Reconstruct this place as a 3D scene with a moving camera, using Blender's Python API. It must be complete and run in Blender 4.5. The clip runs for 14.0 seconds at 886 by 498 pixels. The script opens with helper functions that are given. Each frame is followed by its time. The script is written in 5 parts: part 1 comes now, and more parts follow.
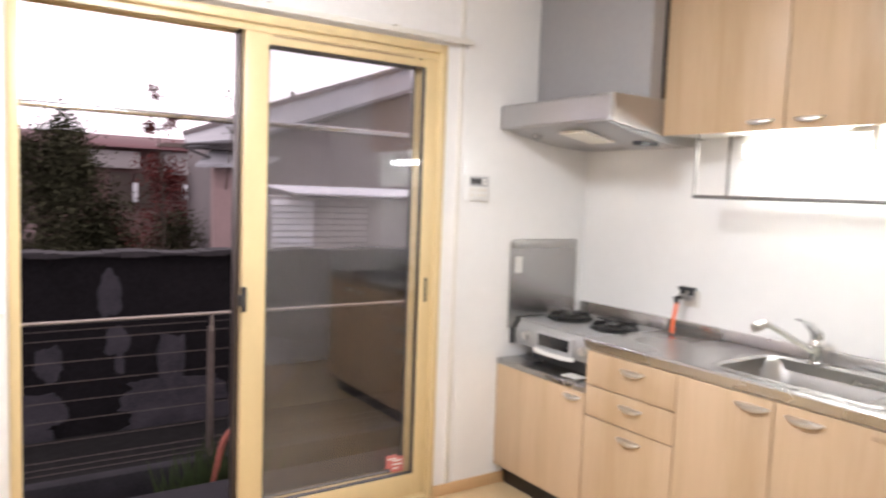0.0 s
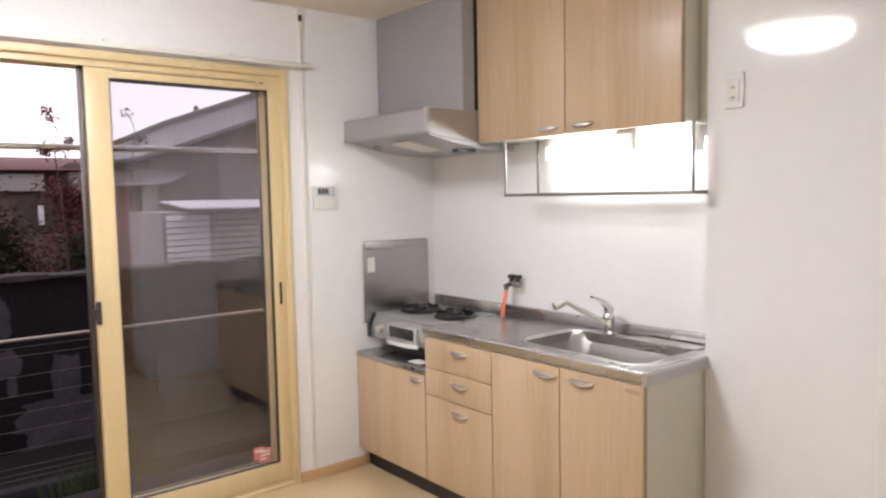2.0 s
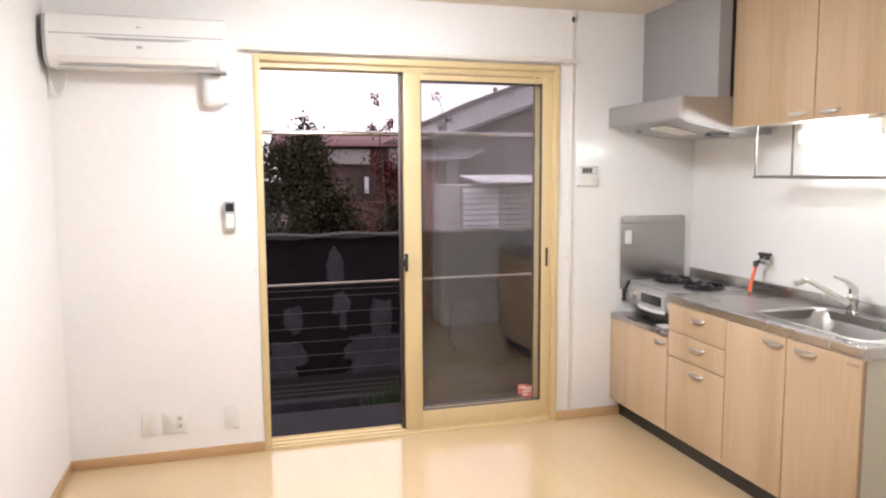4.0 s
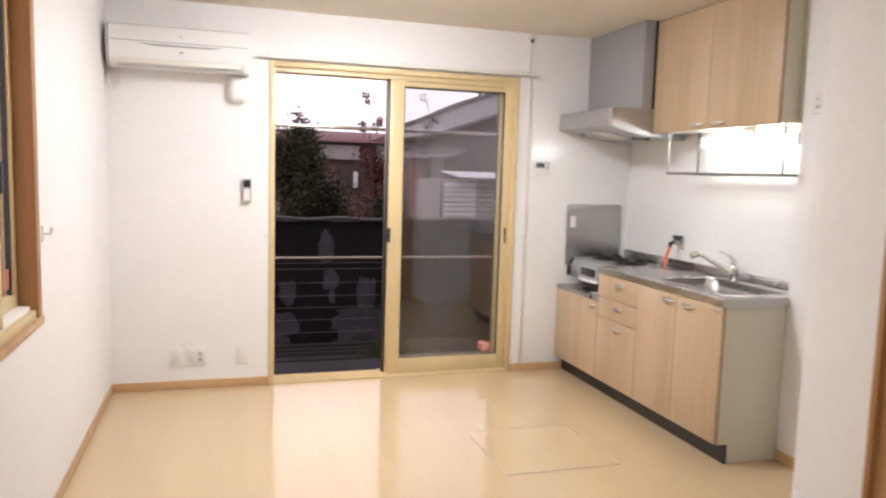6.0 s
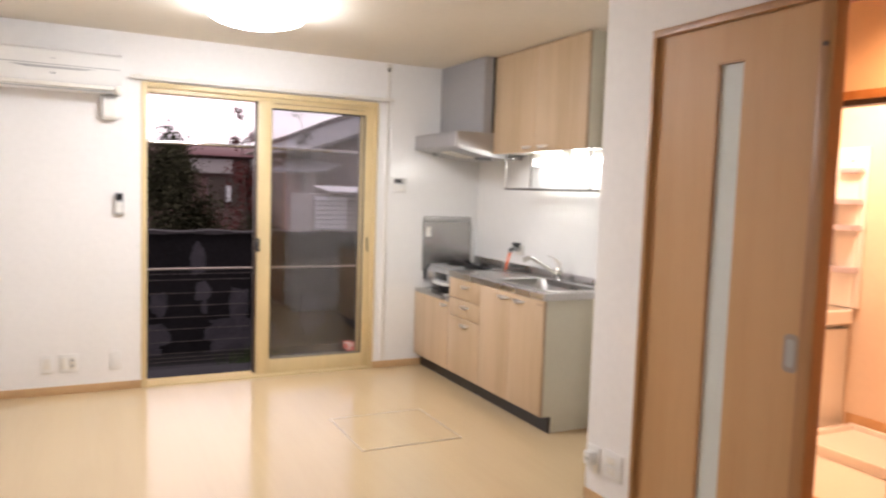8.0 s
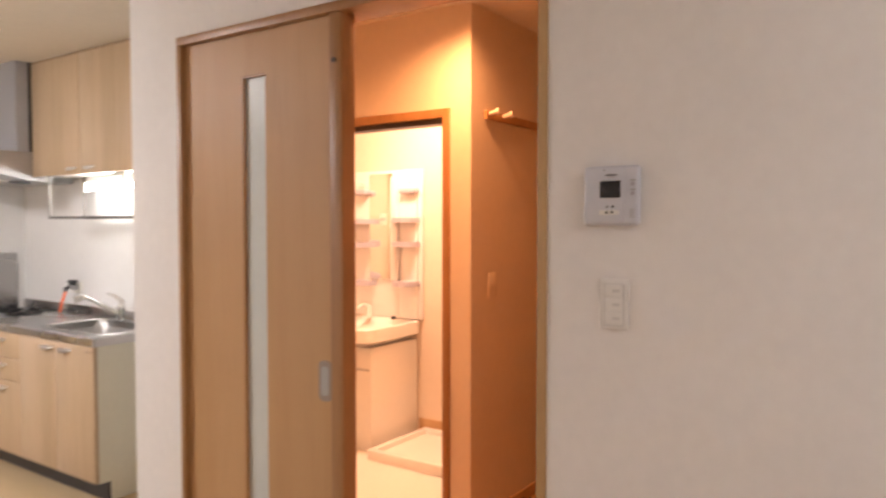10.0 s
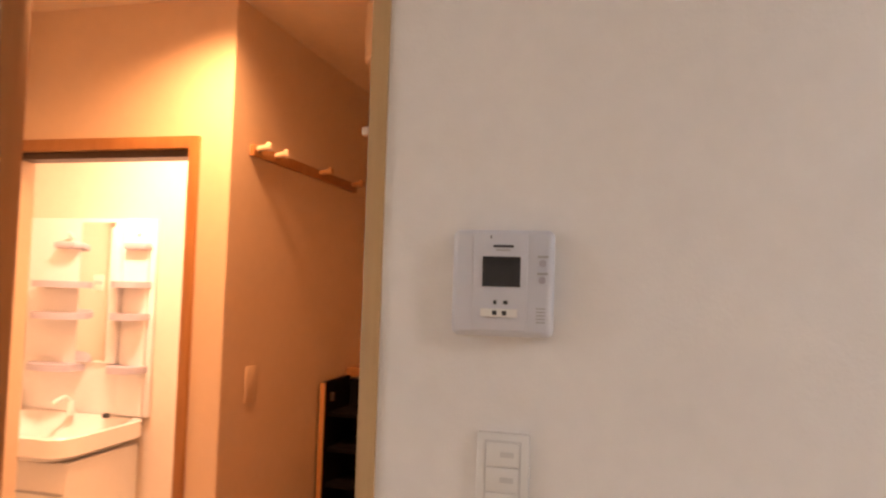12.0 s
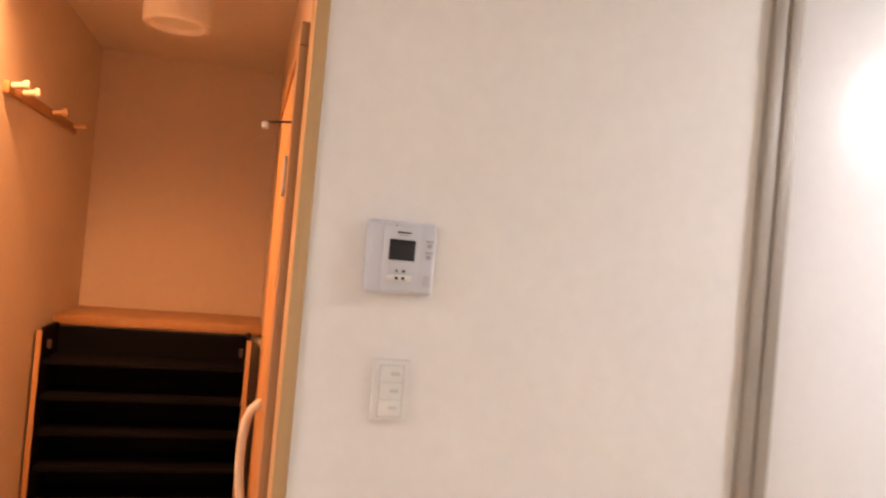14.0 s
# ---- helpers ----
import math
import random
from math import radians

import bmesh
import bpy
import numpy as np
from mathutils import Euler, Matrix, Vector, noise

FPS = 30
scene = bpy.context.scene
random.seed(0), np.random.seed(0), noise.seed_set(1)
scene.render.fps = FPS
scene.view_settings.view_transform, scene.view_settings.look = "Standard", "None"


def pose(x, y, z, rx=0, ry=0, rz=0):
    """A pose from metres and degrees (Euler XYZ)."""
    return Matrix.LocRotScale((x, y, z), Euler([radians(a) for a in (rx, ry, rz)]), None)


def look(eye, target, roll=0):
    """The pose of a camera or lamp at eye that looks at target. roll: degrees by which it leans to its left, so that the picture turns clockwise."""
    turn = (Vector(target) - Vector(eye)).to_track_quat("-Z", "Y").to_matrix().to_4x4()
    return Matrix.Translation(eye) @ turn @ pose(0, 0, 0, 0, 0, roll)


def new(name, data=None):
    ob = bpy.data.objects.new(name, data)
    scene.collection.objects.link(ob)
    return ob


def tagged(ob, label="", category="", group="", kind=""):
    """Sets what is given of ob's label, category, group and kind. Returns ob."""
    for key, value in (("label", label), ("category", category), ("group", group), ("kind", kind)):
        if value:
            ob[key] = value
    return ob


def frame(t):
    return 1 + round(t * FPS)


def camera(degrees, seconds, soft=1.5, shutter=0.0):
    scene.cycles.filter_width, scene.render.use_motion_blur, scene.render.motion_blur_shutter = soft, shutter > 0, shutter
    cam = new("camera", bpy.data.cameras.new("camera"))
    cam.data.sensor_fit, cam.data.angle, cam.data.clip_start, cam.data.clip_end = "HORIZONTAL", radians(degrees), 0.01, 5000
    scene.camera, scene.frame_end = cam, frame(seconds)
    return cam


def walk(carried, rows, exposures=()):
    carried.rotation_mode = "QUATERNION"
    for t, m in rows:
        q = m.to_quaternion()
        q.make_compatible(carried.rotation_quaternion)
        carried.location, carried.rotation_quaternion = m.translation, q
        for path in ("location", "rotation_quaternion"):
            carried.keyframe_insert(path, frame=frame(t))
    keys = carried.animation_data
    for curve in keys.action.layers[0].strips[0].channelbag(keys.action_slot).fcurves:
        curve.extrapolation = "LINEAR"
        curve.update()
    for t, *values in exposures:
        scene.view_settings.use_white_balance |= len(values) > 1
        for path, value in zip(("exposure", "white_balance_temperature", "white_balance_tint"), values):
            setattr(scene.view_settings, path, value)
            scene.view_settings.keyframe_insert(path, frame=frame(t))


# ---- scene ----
cam = camera(63.2, 14.0, soft=2.2, shutter=0.5)
PATH = [
    (0, (0.818, -2.726, 1.425), (1.928, -1.07, 1.268), 2.1),
    (0.5, (0.845, -2.847, 1.441), (2.151, -1.339, 1.313), 1.3),
    (1, (0.904, -2.952, 1.457), (2.285, -1.508, 1.352), 0.4),
    (1.5, (0.976, -3.111, 1.467), (2.318, -1.633, 1.346), -0.1),
    (2, (0.961, -3.253, 1.452), (2.216, -1.703, 1.302), -1.1),
    (2.5, (0.896, -3.402, 1.451), (2.049, -1.778, 1.27), -0.3),
    (3, (0.897, -3.542, 1.447), (1.932, -1.842, 1.253), -0.6),
    (3.5, (0.889, -3.703, 1.459), (1.625, -1.854, 1.253), -0.6),
    (3.7, (0.866, -3.75, 1.471), (1.435, -1.845, 1.252), -0.9),
    (5.8, (0.708, -4.627, 1.417), (1.233, -2.706, 1.229), 1.1),
    (6, (0.657, -4.716, 1.402), (1.242, -2.815, 1.194), 1.7),
    (6.5, (0.594, -4.9, 1.411), (1.232, -3.015, 1.21), 1.9),
    (7, (0.587, -5.037, 1.41), (1.225, -3.149, 1.247), 2.1),
    (7.5, (0.581, -5.173, 1.41), (1.266, -3.301, 1.245), 2.1),
    (8, (0.588, -5.256, 1.408), (1.482, -3.474, 1.25), 1.9),
    (8.5, (0.615, -5.3, 1.407), (1.718, -3.639, 1.247), 1.4),
    (9, (0.662, -5.338, 1.389), (1.983, -3.843, 1.243), 0.8),
    (9.2, (0.723, -5.336, 1.396), (2.132, -3.924, 1.25), 0.5),
    (11.3, (1.527, -4.981, 1.443), (3.361, -4.187, 1.506), 1.5),
    (11.5, (1.586, -4.931, 1.46), (3.445, -4.196, 1.521), 2.0),
    (12, (1.723, -4.786, 1.47), (3.655, -4.277, 1.574), 1.8),
    (12.5, (1.8, -4.699, 1.462), (3.778, -4.411, 1.551), 2.8),
    (13, (1.8, -4.627, 1.469), (3.796, -4.538, 1.565), 4.3),
    (13.5, (1.593, -4.455, 1.45), (3.567, -4.75, 1.575), 3.8),
    (14, (1.303, -4.332, 1.481), (3.233, -4.854, 1.51), 5.1),
]
walk(cam, [(t, look(eye, target, roll)) for t, eye, target, roll in PATH],
     [(0, 0.48, 6250, 10), (0.5, 0.27, 6250, 10), (1.0, 0.13, 6250, 10), (1.5, 0.10, 6250, 10), (2.5, 0.22, 6200, 10), (3.5, 0.39, 6250, 10), (6.0, 0.21, 6350, 10), (7.5, 0.20, 6400, 10), (9.0, 0.20, 6500, 12),
      (11.5, 0.14, 6900, 14), (12.5, 0.45, 6800, 13), (14, 0.80, 6600, 12)])

# ---- world and light ----
world = bpy.data.worlds.new("world")
scene.world = world
world.use_nodes = True
wn, wl = world.node_tree.nodes, world.node_tree.links
bgn = wn["Background"]
skyn = wn.new("ShaderNodeTexSky")
skyn.sky_type = "NISHITA"
skyn.sun_disc = False
skyn.sun_elevation = radians(4)
skyn.sun_rotation = radians(120)
skyn.dust_density = 3.0
cloud = wn.new("ShaderNodeTexNoise")
cloud.inputs["Scale"].default_value = 2.2
cloud.inputs["Detail"].default_value = 5
cr = wn.new("ShaderNodeValToRGB")
cr.color_ramp.elements[0].color = (0.86, 0.72, 0.77, 1)
cr.color_ramp.elements[1].color = (1.0, 0.86, 0.90, 1)
wl.new(cloud.outputs["Fac"], cr.inputs["Fac"])
mixn = wn.new("ShaderNodeMixRGB")
mixn.inputs[0].default_value = 0.93
sc = wn.new("ShaderNodeMixRGB")
sc.blend_type = "MULTIPLY"
sc.inputs[0].default_value = 1.0
sc.inputs[2].default_value = (15.0, 15.0, 15.0, 1)
wl.new(cr.outputs["Color"], sc.inputs[1])
wl.new(skyn.outputs["Color"], mixn.inputs[1])
wl.new(sc.outputs["Color"], mixn.inputs[2])
wl.new(mixn.outputs["Color"], bgn.inputs["Color"])
bgn.inputs["Strength"].default_value = 0.13

sun = new("sun", bpy.data.lights.new("sun", "SUN"))
sun.data.energy, sun.data.angle, sun.data.color = 0.25, radians(20), (1.0, 0.86, 0.84)
sun.matrix_world = pose(0, 0, 8, 50, 0, -120)

LAMP_STRENGTH = 54.0      # round ceiling light
TUBE_STRENGTH = 34.0      # fluorescent tube over the sink
HALL_WATTS = 118.0         # warm downlight in the hall
WASH_WATTS = 38.0         # warm lamp over the wash basin

# ---- materials ----
def mat(name, color, rough=0.5, metal=0.0, var=0.06, vscale=3.0, bump=0.0, bscale=200.0, spec=0.5, coat=0.0, stretch=None, dark=0.0):
    m = bpy.data.materials.new(name)
    m.use_nodes = True
    n, l = m.node_tree.nodes, m.node_tree.links
    b = n["Principled BSDF"]
    b.inputs["Roughness"].default_value = rough
    b.inputs["Metallic"].default_value = metal
    b.inputs["Specular IOR Level"].default_value = spec
    b.inputs["Coat Weight"].default_value = coat
    b.inputs["Coat Roughness"].default_value = 0.08
    tc = n.new("ShaderNodeTexCoord")
    mp = n.new("ShaderNodeMapping")
    if stretch:
        mp.inputs["Scale"].default_value = stretch
    l.new(tc.outputs["Object"], mp.inputs["Vector"])
    t1 = n.new("ShaderNodeTexNoise")
    t1.inputs["Scale"].default_value = vscale
    t1.inputs["Detail"].default_value = 6
    l.new(mp.outputs["Vector"], t1.inputs["Vector"])
    t2 = n.new("ShaderNodeTexNoise")
    t2.inputs["Scale"].default_value = vscale * 14
    t2.inputs["Detail"].default_value = 4
    l.new(mp.outputs["Vector"], t2.inputs["Vector"])
    ad = n.new("ShaderNodeMath")
    ad.operation = "ADD"
    l.new(t1.outputs["Fac"], ad.inputs[0])
    l.new(t2.outputs["Fac"], ad.inputs[1])
    mr = n.new("ShaderNodeMapRange")
    mr.inputs["From Min"].default_value = 0.65
    mr.inputs["From Max"].default_value = 1.35
    mr.inputs["To Min"].default_value = 1 - var
    mr.inputs["To Max"].default_value = 1 + var
    l.new(ad.outputs[0], mr.inputs["Value"])
    mx = n.new("ShaderNodeVectorMath")
    mx.operation = "SCALE"
    mx.inputs[0].default_value = color
    l.new(mr.outputs[0], mx.inputs["Scale"])
    l.new(mx.outputs[0], b.inputs["Base Color"])
    rr = n.new("ShaderNodeMapRange")
    rr.inputs["To Min"].default_value = max(0.02, rough * 0.88)
    rr.inputs["To Max"].default_value = min(1.0, rough * 1.12)
    l.new(t1.outputs["Fac"], rr.inputs["Value"])
    l.new(rr.outputs[0], b.inputs["Roughness"])
    if bump:
        t3 = n.new("ShaderNodeTexNoise")
        t3.inputs["Scale"].default_value = bscale
        t3.inputs["Detail"].default_value = 3
        l.new(mp.outputs["Vector"], t3.inputs["Vector"])
        bp = n.new("ShaderNodeBump")
        bp.inputs["Strength"].default_value = bump
        bp.inputs["Distance"].default_value = 0.001
        l.new(t3.outputs["Fac"], bp.inputs["Height"])
        l.new(bp.outputs["Normal"], b.inputs["Normal"])
    return m


def wood(name, color, color2, rough=0.4, axis=2, scale=1.0, coat=0.0):
    """Straight-grained laminate: streaks along one axis, with broad cathedral bands."""
    m = bpy.data.materials.new(name)
    m.use_nodes = True
    n, l = m.node_tree.nodes, m.node_tree.links
    b = n["Principled BSDF"]
    b.inputs["Roughness"].default_value = rough
    b.inputs["Coat Weight"].default_value = coat
    b.inputs["Coat Roughness"].default_value = 0.1
    tc = n.new("ShaderNodeTexCoord")
    mp = n.new("ShaderNodeMapping")
    s = [9.0 * scale] * 3
    s[axis] = 0.5 * scale
    mp.inputs["Scale"].default_value = s
    l.new(tc.outputs["Object"], mp.inputs["Vector"])
    a = n.new("ShaderNodeTexNoise")
    a.inputs["Scale"].default_value = 1.0
    a.inputs["Detail"].default_value = 4
    a.inputs["Distortion"].default_value = 0.6
    l.new(mp.outputs["Vector"], a.inputs["Vector"])
    c = n.new("ShaderNodeTexNoise")
    c.inputs["Scale"].default_value = 14
    c.inputs["Detail"].default_value = 5
    l.new(mp.outputs["Vector"], c.inputs["Vector"])
    mm = n.new("ShaderNodeMath")
    mm.operation = "MULTIPLY_ADD"
    mm.inputs[1].default_value = 0.45
    l.new(c.outputs["Fac"], mm.inputs[0])
    l.new(a.outputs["Fac"], mm.inputs[2])
    r = n.new("ShaderNodeValToRGB")
    r.color_ramp.elements[0].position, r.color_ramp.elements[0].color = 0.52, (*color2, 1)
    r.color_ramp.elements[1].position, r.color_ramp.elements[1].color = 0.86, (*color, 1)
    l.new(mm.outputs[0], r.inputs["Fac"])
    l.new(r.outputs["Color"], b.inputs["Base Color"])
    bp = n.new("ShaderNodeBump")
    bp.inputs["Strength"].default_value = 0.06
    bp.inputs["Distance"].default_value = 0.0006
    l.new(c.outputs["Fac"], bp.inputs["Height"])
    l.new(bp.outputs["Normal"], b.inputs["Normal"])
    return m


def glow(name, color, strength):
    m = bpy.data.materials.new(name)
    m.use_nodes = True
    b = m.node_tree.nodes["Principled BSDF"]
    b.inputs["Base Color"].default_value = (0.9, 0.9, 0.9, 1)
    b.inputs["Emission Color"].default_value = (*color, 1)
    b.inputs["Emission Strength"].default_value = strength
    return m


def glass(name, tint, rough=0.0, clear=0.9):
    """Thin pane: partly see-through with a mirror coat."""
    m = bpy.data.materials.new(name)
    m.use_nodes = True
    n, l = m.node_tree.nodes, m.node_tree.links
    n.remove(n["Principled BSDF"])
    out = n["Material Output"]
    tr = n.new("ShaderNodeBsdfTransparent")
    tr.inputs["Color"].default_value = (tint[0] * clear, tint[1] * clear, tint[2] * clear, 1)
    gl = n.new("ShaderNodeBsdfGlossy")
    gl.inputs["Roughness"].default_value = rough
    lw = n.new("ShaderNodeLayerWeight")
    lw.inputs["Blend"].default_value = 0.5
    pw = n.new("ShaderNodeMath")
    pw.operation, pw.inputs[1].default_value = "POWER", 5.0
    l.new(lw.outputs["Facing"], pw.inputs[0])
    fr = n.new("ShaderNodeMath")
    fr.operation, fr.inputs[1].default_value, fr.inputs[2].default_value = "MULTIPLY_ADD", 0.93, 0.065
    l.new(pw.outputs[0], fr.inputs[0])
    mx = n.new("ShaderNodeMixShader")
    l.new(fr.outputs[0], mx.inputs[0])
    l.new(tr.outputs[0], mx.inputs[1])
    l.new(gl.outputs[0], mx.inputs[2])
    l.new(mx.outputs[0], out.inputs["Surface"])
    return m


M_wall = mat("wallpaper_white", (0.82, 0.80, 0.785), 0.75, var=0.03, vscale=2, bump=0.35, bscale=160)
M_gloss = mat("kitchen_wall_panel_white", (0.82, 0.81, 0.795), 0.07, var=0.02, vscale=1.2, bump=0.02, bscale=20)
M_satin = mat("kitchen_side_panel_white", (0.82, 0.81, 0.795), 0.15, var=0.02, vscale=1.2, bump=0.02, bscale=20)
M_ceil = mat("ceiling_paper", (0.77, 0.705, 0.605), 0.8, var=0.03, vscale=2, bump=0.3, bscale=140)
M_floor = wood("floor_sheet_pale_maple", (0.595, 0.45, 0.265), (0.57, 0.425, 0.247), 0.17, axis=1, scale=0.35, coat=0.35)
M_hallfloor = wood("hall_floor_boards", (0.55, 0.36, 0.18), (0.46, 0.28, 0.13), 0.3, axis=0, scale=0.6)
M_base = wood("baseboard_wood", (0.58, 0.38, 0.20), (0.48, 0.29, 0.14), 0.4, axis=0)
M_sash = mat("sash_film_pale_oak", (0.66, 0.52, 0.29), 0.35, var=0.07, vscale=3, stretch=(6, 6, 0.6))
M_casing = wood("casing_brown_oak", (0.40, 0.21, 0.085), (0.32, 0.155, 0.06), 0.38, axis=2)
M_door = wood("door_leaf_maple", (0.53, 0.315, 0.15), (0.48, 0.275, 0.12), 0.5, axis=2, scale=0.7)
M_unit = wood("cabinet_laminate_ash", (0.55, 0.405, 0.265), (0.455, 0.325, 0.195), 0.36, axis=2, scale=0.8)
M_unitside = mat("cabinet_side_grey_green", (0.65, 0.63, 0.52), 0.5, var=0.03)
M_edge = mat("cabinet_edge_band", (0.40, 0.285, 0.18), 0.5, var=0.05)
M_steel = mat("stainless_brushed", (0.46, 0.45, 0.44), 0.27, 1.0, var=0.025, vscale=2)
M_steelx = mat("stainless_satin", (0.48, 0.47, 0.46), 0.42, 1.0, var=0.03, vscale=3)
M_hood = mat("hood_grey_metal", (0.44, 0.43, 0.435), 0.35, 0.85, var=0.04, vscale=4)
M_duct = mat("duct_grey_paint", (0.33, 0.32, 0.325), 0.5, 0.1, var=0.04, vscale=3)
M_chrome = mat("chrome", (0.75, 0.75, 0.74), 0.1, 1.0, var=0.02)
M_handle = mat("satin_nickel", (0.68, 0.66, 0.63), 0.38, 1.0, var=0.04)
M_black = mat("black_enamel", (0.012, 0.011, 0.011), 0.35, var=0.1)
M_kick = mat("kick_board_black", (0.014, 0.011, 0.010), 0.35, var=0.12)
M_white = mat("white_plastic", (0.78, 0.77, 0.75), 0.35, var=0.02)
M_cream = mat("cream_plastic", (0.74, 0.71, 0.65), 0.4, var=0.03)
M_greypl = mat("grey_plastic", (0.40, 0.40, 0.41), 0.4, var=0.04)
M_dark = mat("dark_plastic", (0.03, 0.03, 0.032), 0.3, var=0.05)
M_screen = mat("dark_screen_glass", (0.02, 0.02, 0.022), 0.08, var=0.02)
M_orange = mat("gas_hose_orange_rubber", (0.75, 0.13, 0.035), 0.45, var=0.06)
M_bronze = mat("bronze_aluminium", (0.075, 0.058, 0.05), 0.4, 0.5, var=0.06)
M_alu = mat("grey_aluminium", (0.34, 0.29, 0.25), 0.38, 0.6, var=0.05)
M_panelwhite = mat("gloss_white_panel", (0.80, 0.79, 0.80), 0.30, var=0.02)
M_red = mat("red_sticker", (0.55, 0.17, 0.15), 0.4, var=0.05)
M_paper = mat("paper_label", (0.75, 0.73, 0.69), 0.6, var=0.03)
M_glass = glass("window_glass", (0.95, 0.95, 0.96), 0.015, 0.96)
M_frost = mat("frosted_glass_white", (0.62, 0.66, 0.65), 0.25, var=0.03)
M_lamp = glow("lamp_cover_lit", (0.955, 0.96, 1.0), LAMP_STRENGTH)
M_tube = glow("tube_lit", (0.97, 0.98, 0.93), TUBE_STRENGTH)
M_hallwall = mat("hall_wallpaper_cream", (0.74, 0.63, 0.51), 0.75, var=0.03, vscale=2, bump=0.35, bscale=160)
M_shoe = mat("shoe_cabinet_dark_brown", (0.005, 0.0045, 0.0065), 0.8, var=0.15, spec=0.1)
M_shoeedge = wood("shoe_cabinet_edge_wood", (0.50, 0.28, 0.12), (0.42, 0.22, 0.09), 0.4, axis=2)
M_mirror = mat("mirror_silver", (0.85, 0.87, 0.87), 0.02, 1.0, var=0.0)
M_ceramic = mat("basin_white", (0.80, 0.78, 0.74), 0.2, var=0.02)
M_conc = mat("concrete_weathered", (0.20, 0.185, 0.18), 0.85, var=0.3, vscale=3, bump=0.6, bscale=60)
# Near-black, matt concrete.
M_step = mat("step_concrete_dark", (0.022, 0.020, 0.023), 0.95, spec=0.1, var=0.3, vscale=4, bump=0.5, bscale=60)
M_hatch = mat("hatch_edge_pale", (0.60, 0.50, 0.38), 0.4, var=0.05)
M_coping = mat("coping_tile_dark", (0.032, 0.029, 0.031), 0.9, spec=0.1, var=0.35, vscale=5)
M_stove = mat("silver_enamel", (0.38, 0.38, 0.38), 0.32, 0.45, var=0.04)
M_intercom = mat("intercom_lavender_grey", (0.62, 0.635, 0.70), 0.4, var=0.02)
M_faint = mat("faint_grey_print", (0.62, 0.61, 0.60), 0.5, var=0.02)
# Shade under the neighbour's eaves is darkened into this brown; ridge shares it.
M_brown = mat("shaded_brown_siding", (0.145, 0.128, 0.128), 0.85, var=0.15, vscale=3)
M_rack = mat("rack_grey_steel", (0.22, 0.21, 0.20), 0.4, 0.8, var=0.05)
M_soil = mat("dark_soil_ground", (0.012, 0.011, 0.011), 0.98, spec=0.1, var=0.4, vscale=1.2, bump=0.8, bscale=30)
M_roof = mat("roof_tile_grey", (0.22, 0.22, 0.235), 0.5, var=0.2, vscale=4, bump=0.3, bscale=40)
M_stucco = mat("stucco_grey", (0.29, 0.265, 0.265), 0.85, var=0.12, vscale=2, bump=0.5, bscale=80)
M_pink = mat("stucco_pink", (0.25, 0.175, 0.17), 0.85, var=0.1, vscale=2, bump=0.5, bscale=80)
M_timber = mat("weathered_dark_timber", (0.10, 0.075, 0.065), 0.8, var=0.3, vscale=3, stretch=(1, 1, 8))
M_corr = mat("corrugated_white_sheet", (0.50, 0.50, 0.52), 0.5, var=0.12, vscale=3)
M_leaf = mat("leaf_dark_green", (0.045, 0.045, 0.026), 0.9, var=0.45, vscale=6, spec=0.1)
M_leafr = mat("leaf_red_autumn", (0.105, 0.030, 0.027), 0.9, var=0.5, vscale=5, spec=0.1)
M_bark = mat("bark_brown", (0.06, 0.042, 0.034), 0.9, var=0.3, vscale=12, bump=0.7, bscale=40)
M_redroof = mat("far_roof_dull_red", (0.085, 0.032, 0.036), 0.8, var=0.2, vscale=3)
M_redwall = mat("far_wall_russet", (0.12, 0.070, 0.066), 0.85, var=0.25, vscale=2)


M_fence = mat("garden_wall_near_black", (0.0075, 0.0065, 0.0075), 0.95, var=0.5, vscale=2.5, bump=0.8, bscale=30, spec=0.1)
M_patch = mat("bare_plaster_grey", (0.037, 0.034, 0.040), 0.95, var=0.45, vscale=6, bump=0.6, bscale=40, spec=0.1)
M_faded = mat("faded_orange_rubber", (0.30, 0.085, 0.06), 0.7, var=0.2, vscale=8)
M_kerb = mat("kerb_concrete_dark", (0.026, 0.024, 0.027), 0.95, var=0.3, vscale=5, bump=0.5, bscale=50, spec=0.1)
M_jamb = wood("casing_pale_oak", (0.52, 0.335, 0.16), (0.46, 0.285, 0.13), 0.42, axis=2)
M_post = mat("closet_post_grey_brown", (0.33, 0.285, 0.245), 0.55, 0.15, var=0.05)
# Eave shade is mixed into this grey for fascia, gutter and soffit.
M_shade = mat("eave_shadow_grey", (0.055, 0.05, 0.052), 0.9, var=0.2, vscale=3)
M_greyshelf = mat("shelf_tray_lilac_grey", (0.44, 0.42, 0.48), 0.35, var=0.03)
M_leafg = mat("grass_blade_green", (0.035, 0.050, 0.018), 0.8, var=0.4, vscale=8, spec=0.2)

# ---- building helpers ----
def box(bm, x0, x1, y0, y1, z0, z1, bev=0.0, seg=2):
    m = Matrix.Translation(((x0 + x1) / 2, (y0 + y1) / 2, (z0 + z1) / 2)) @ Matrix.Diagonal((abs(x1 - x0), abs(y1 - y0), abs(z1 - z0), 1))
    r = bmesh.ops.create_cube(bm, size=1, matrix=m)
    if bev:
        e = list({e for v in r["verts"] for e in v.link_edges})
        bmesh.ops.bevel(bm, geom=e, offset=bev, segments=seg, profile=0.5, affect="EDGES")
    return bm


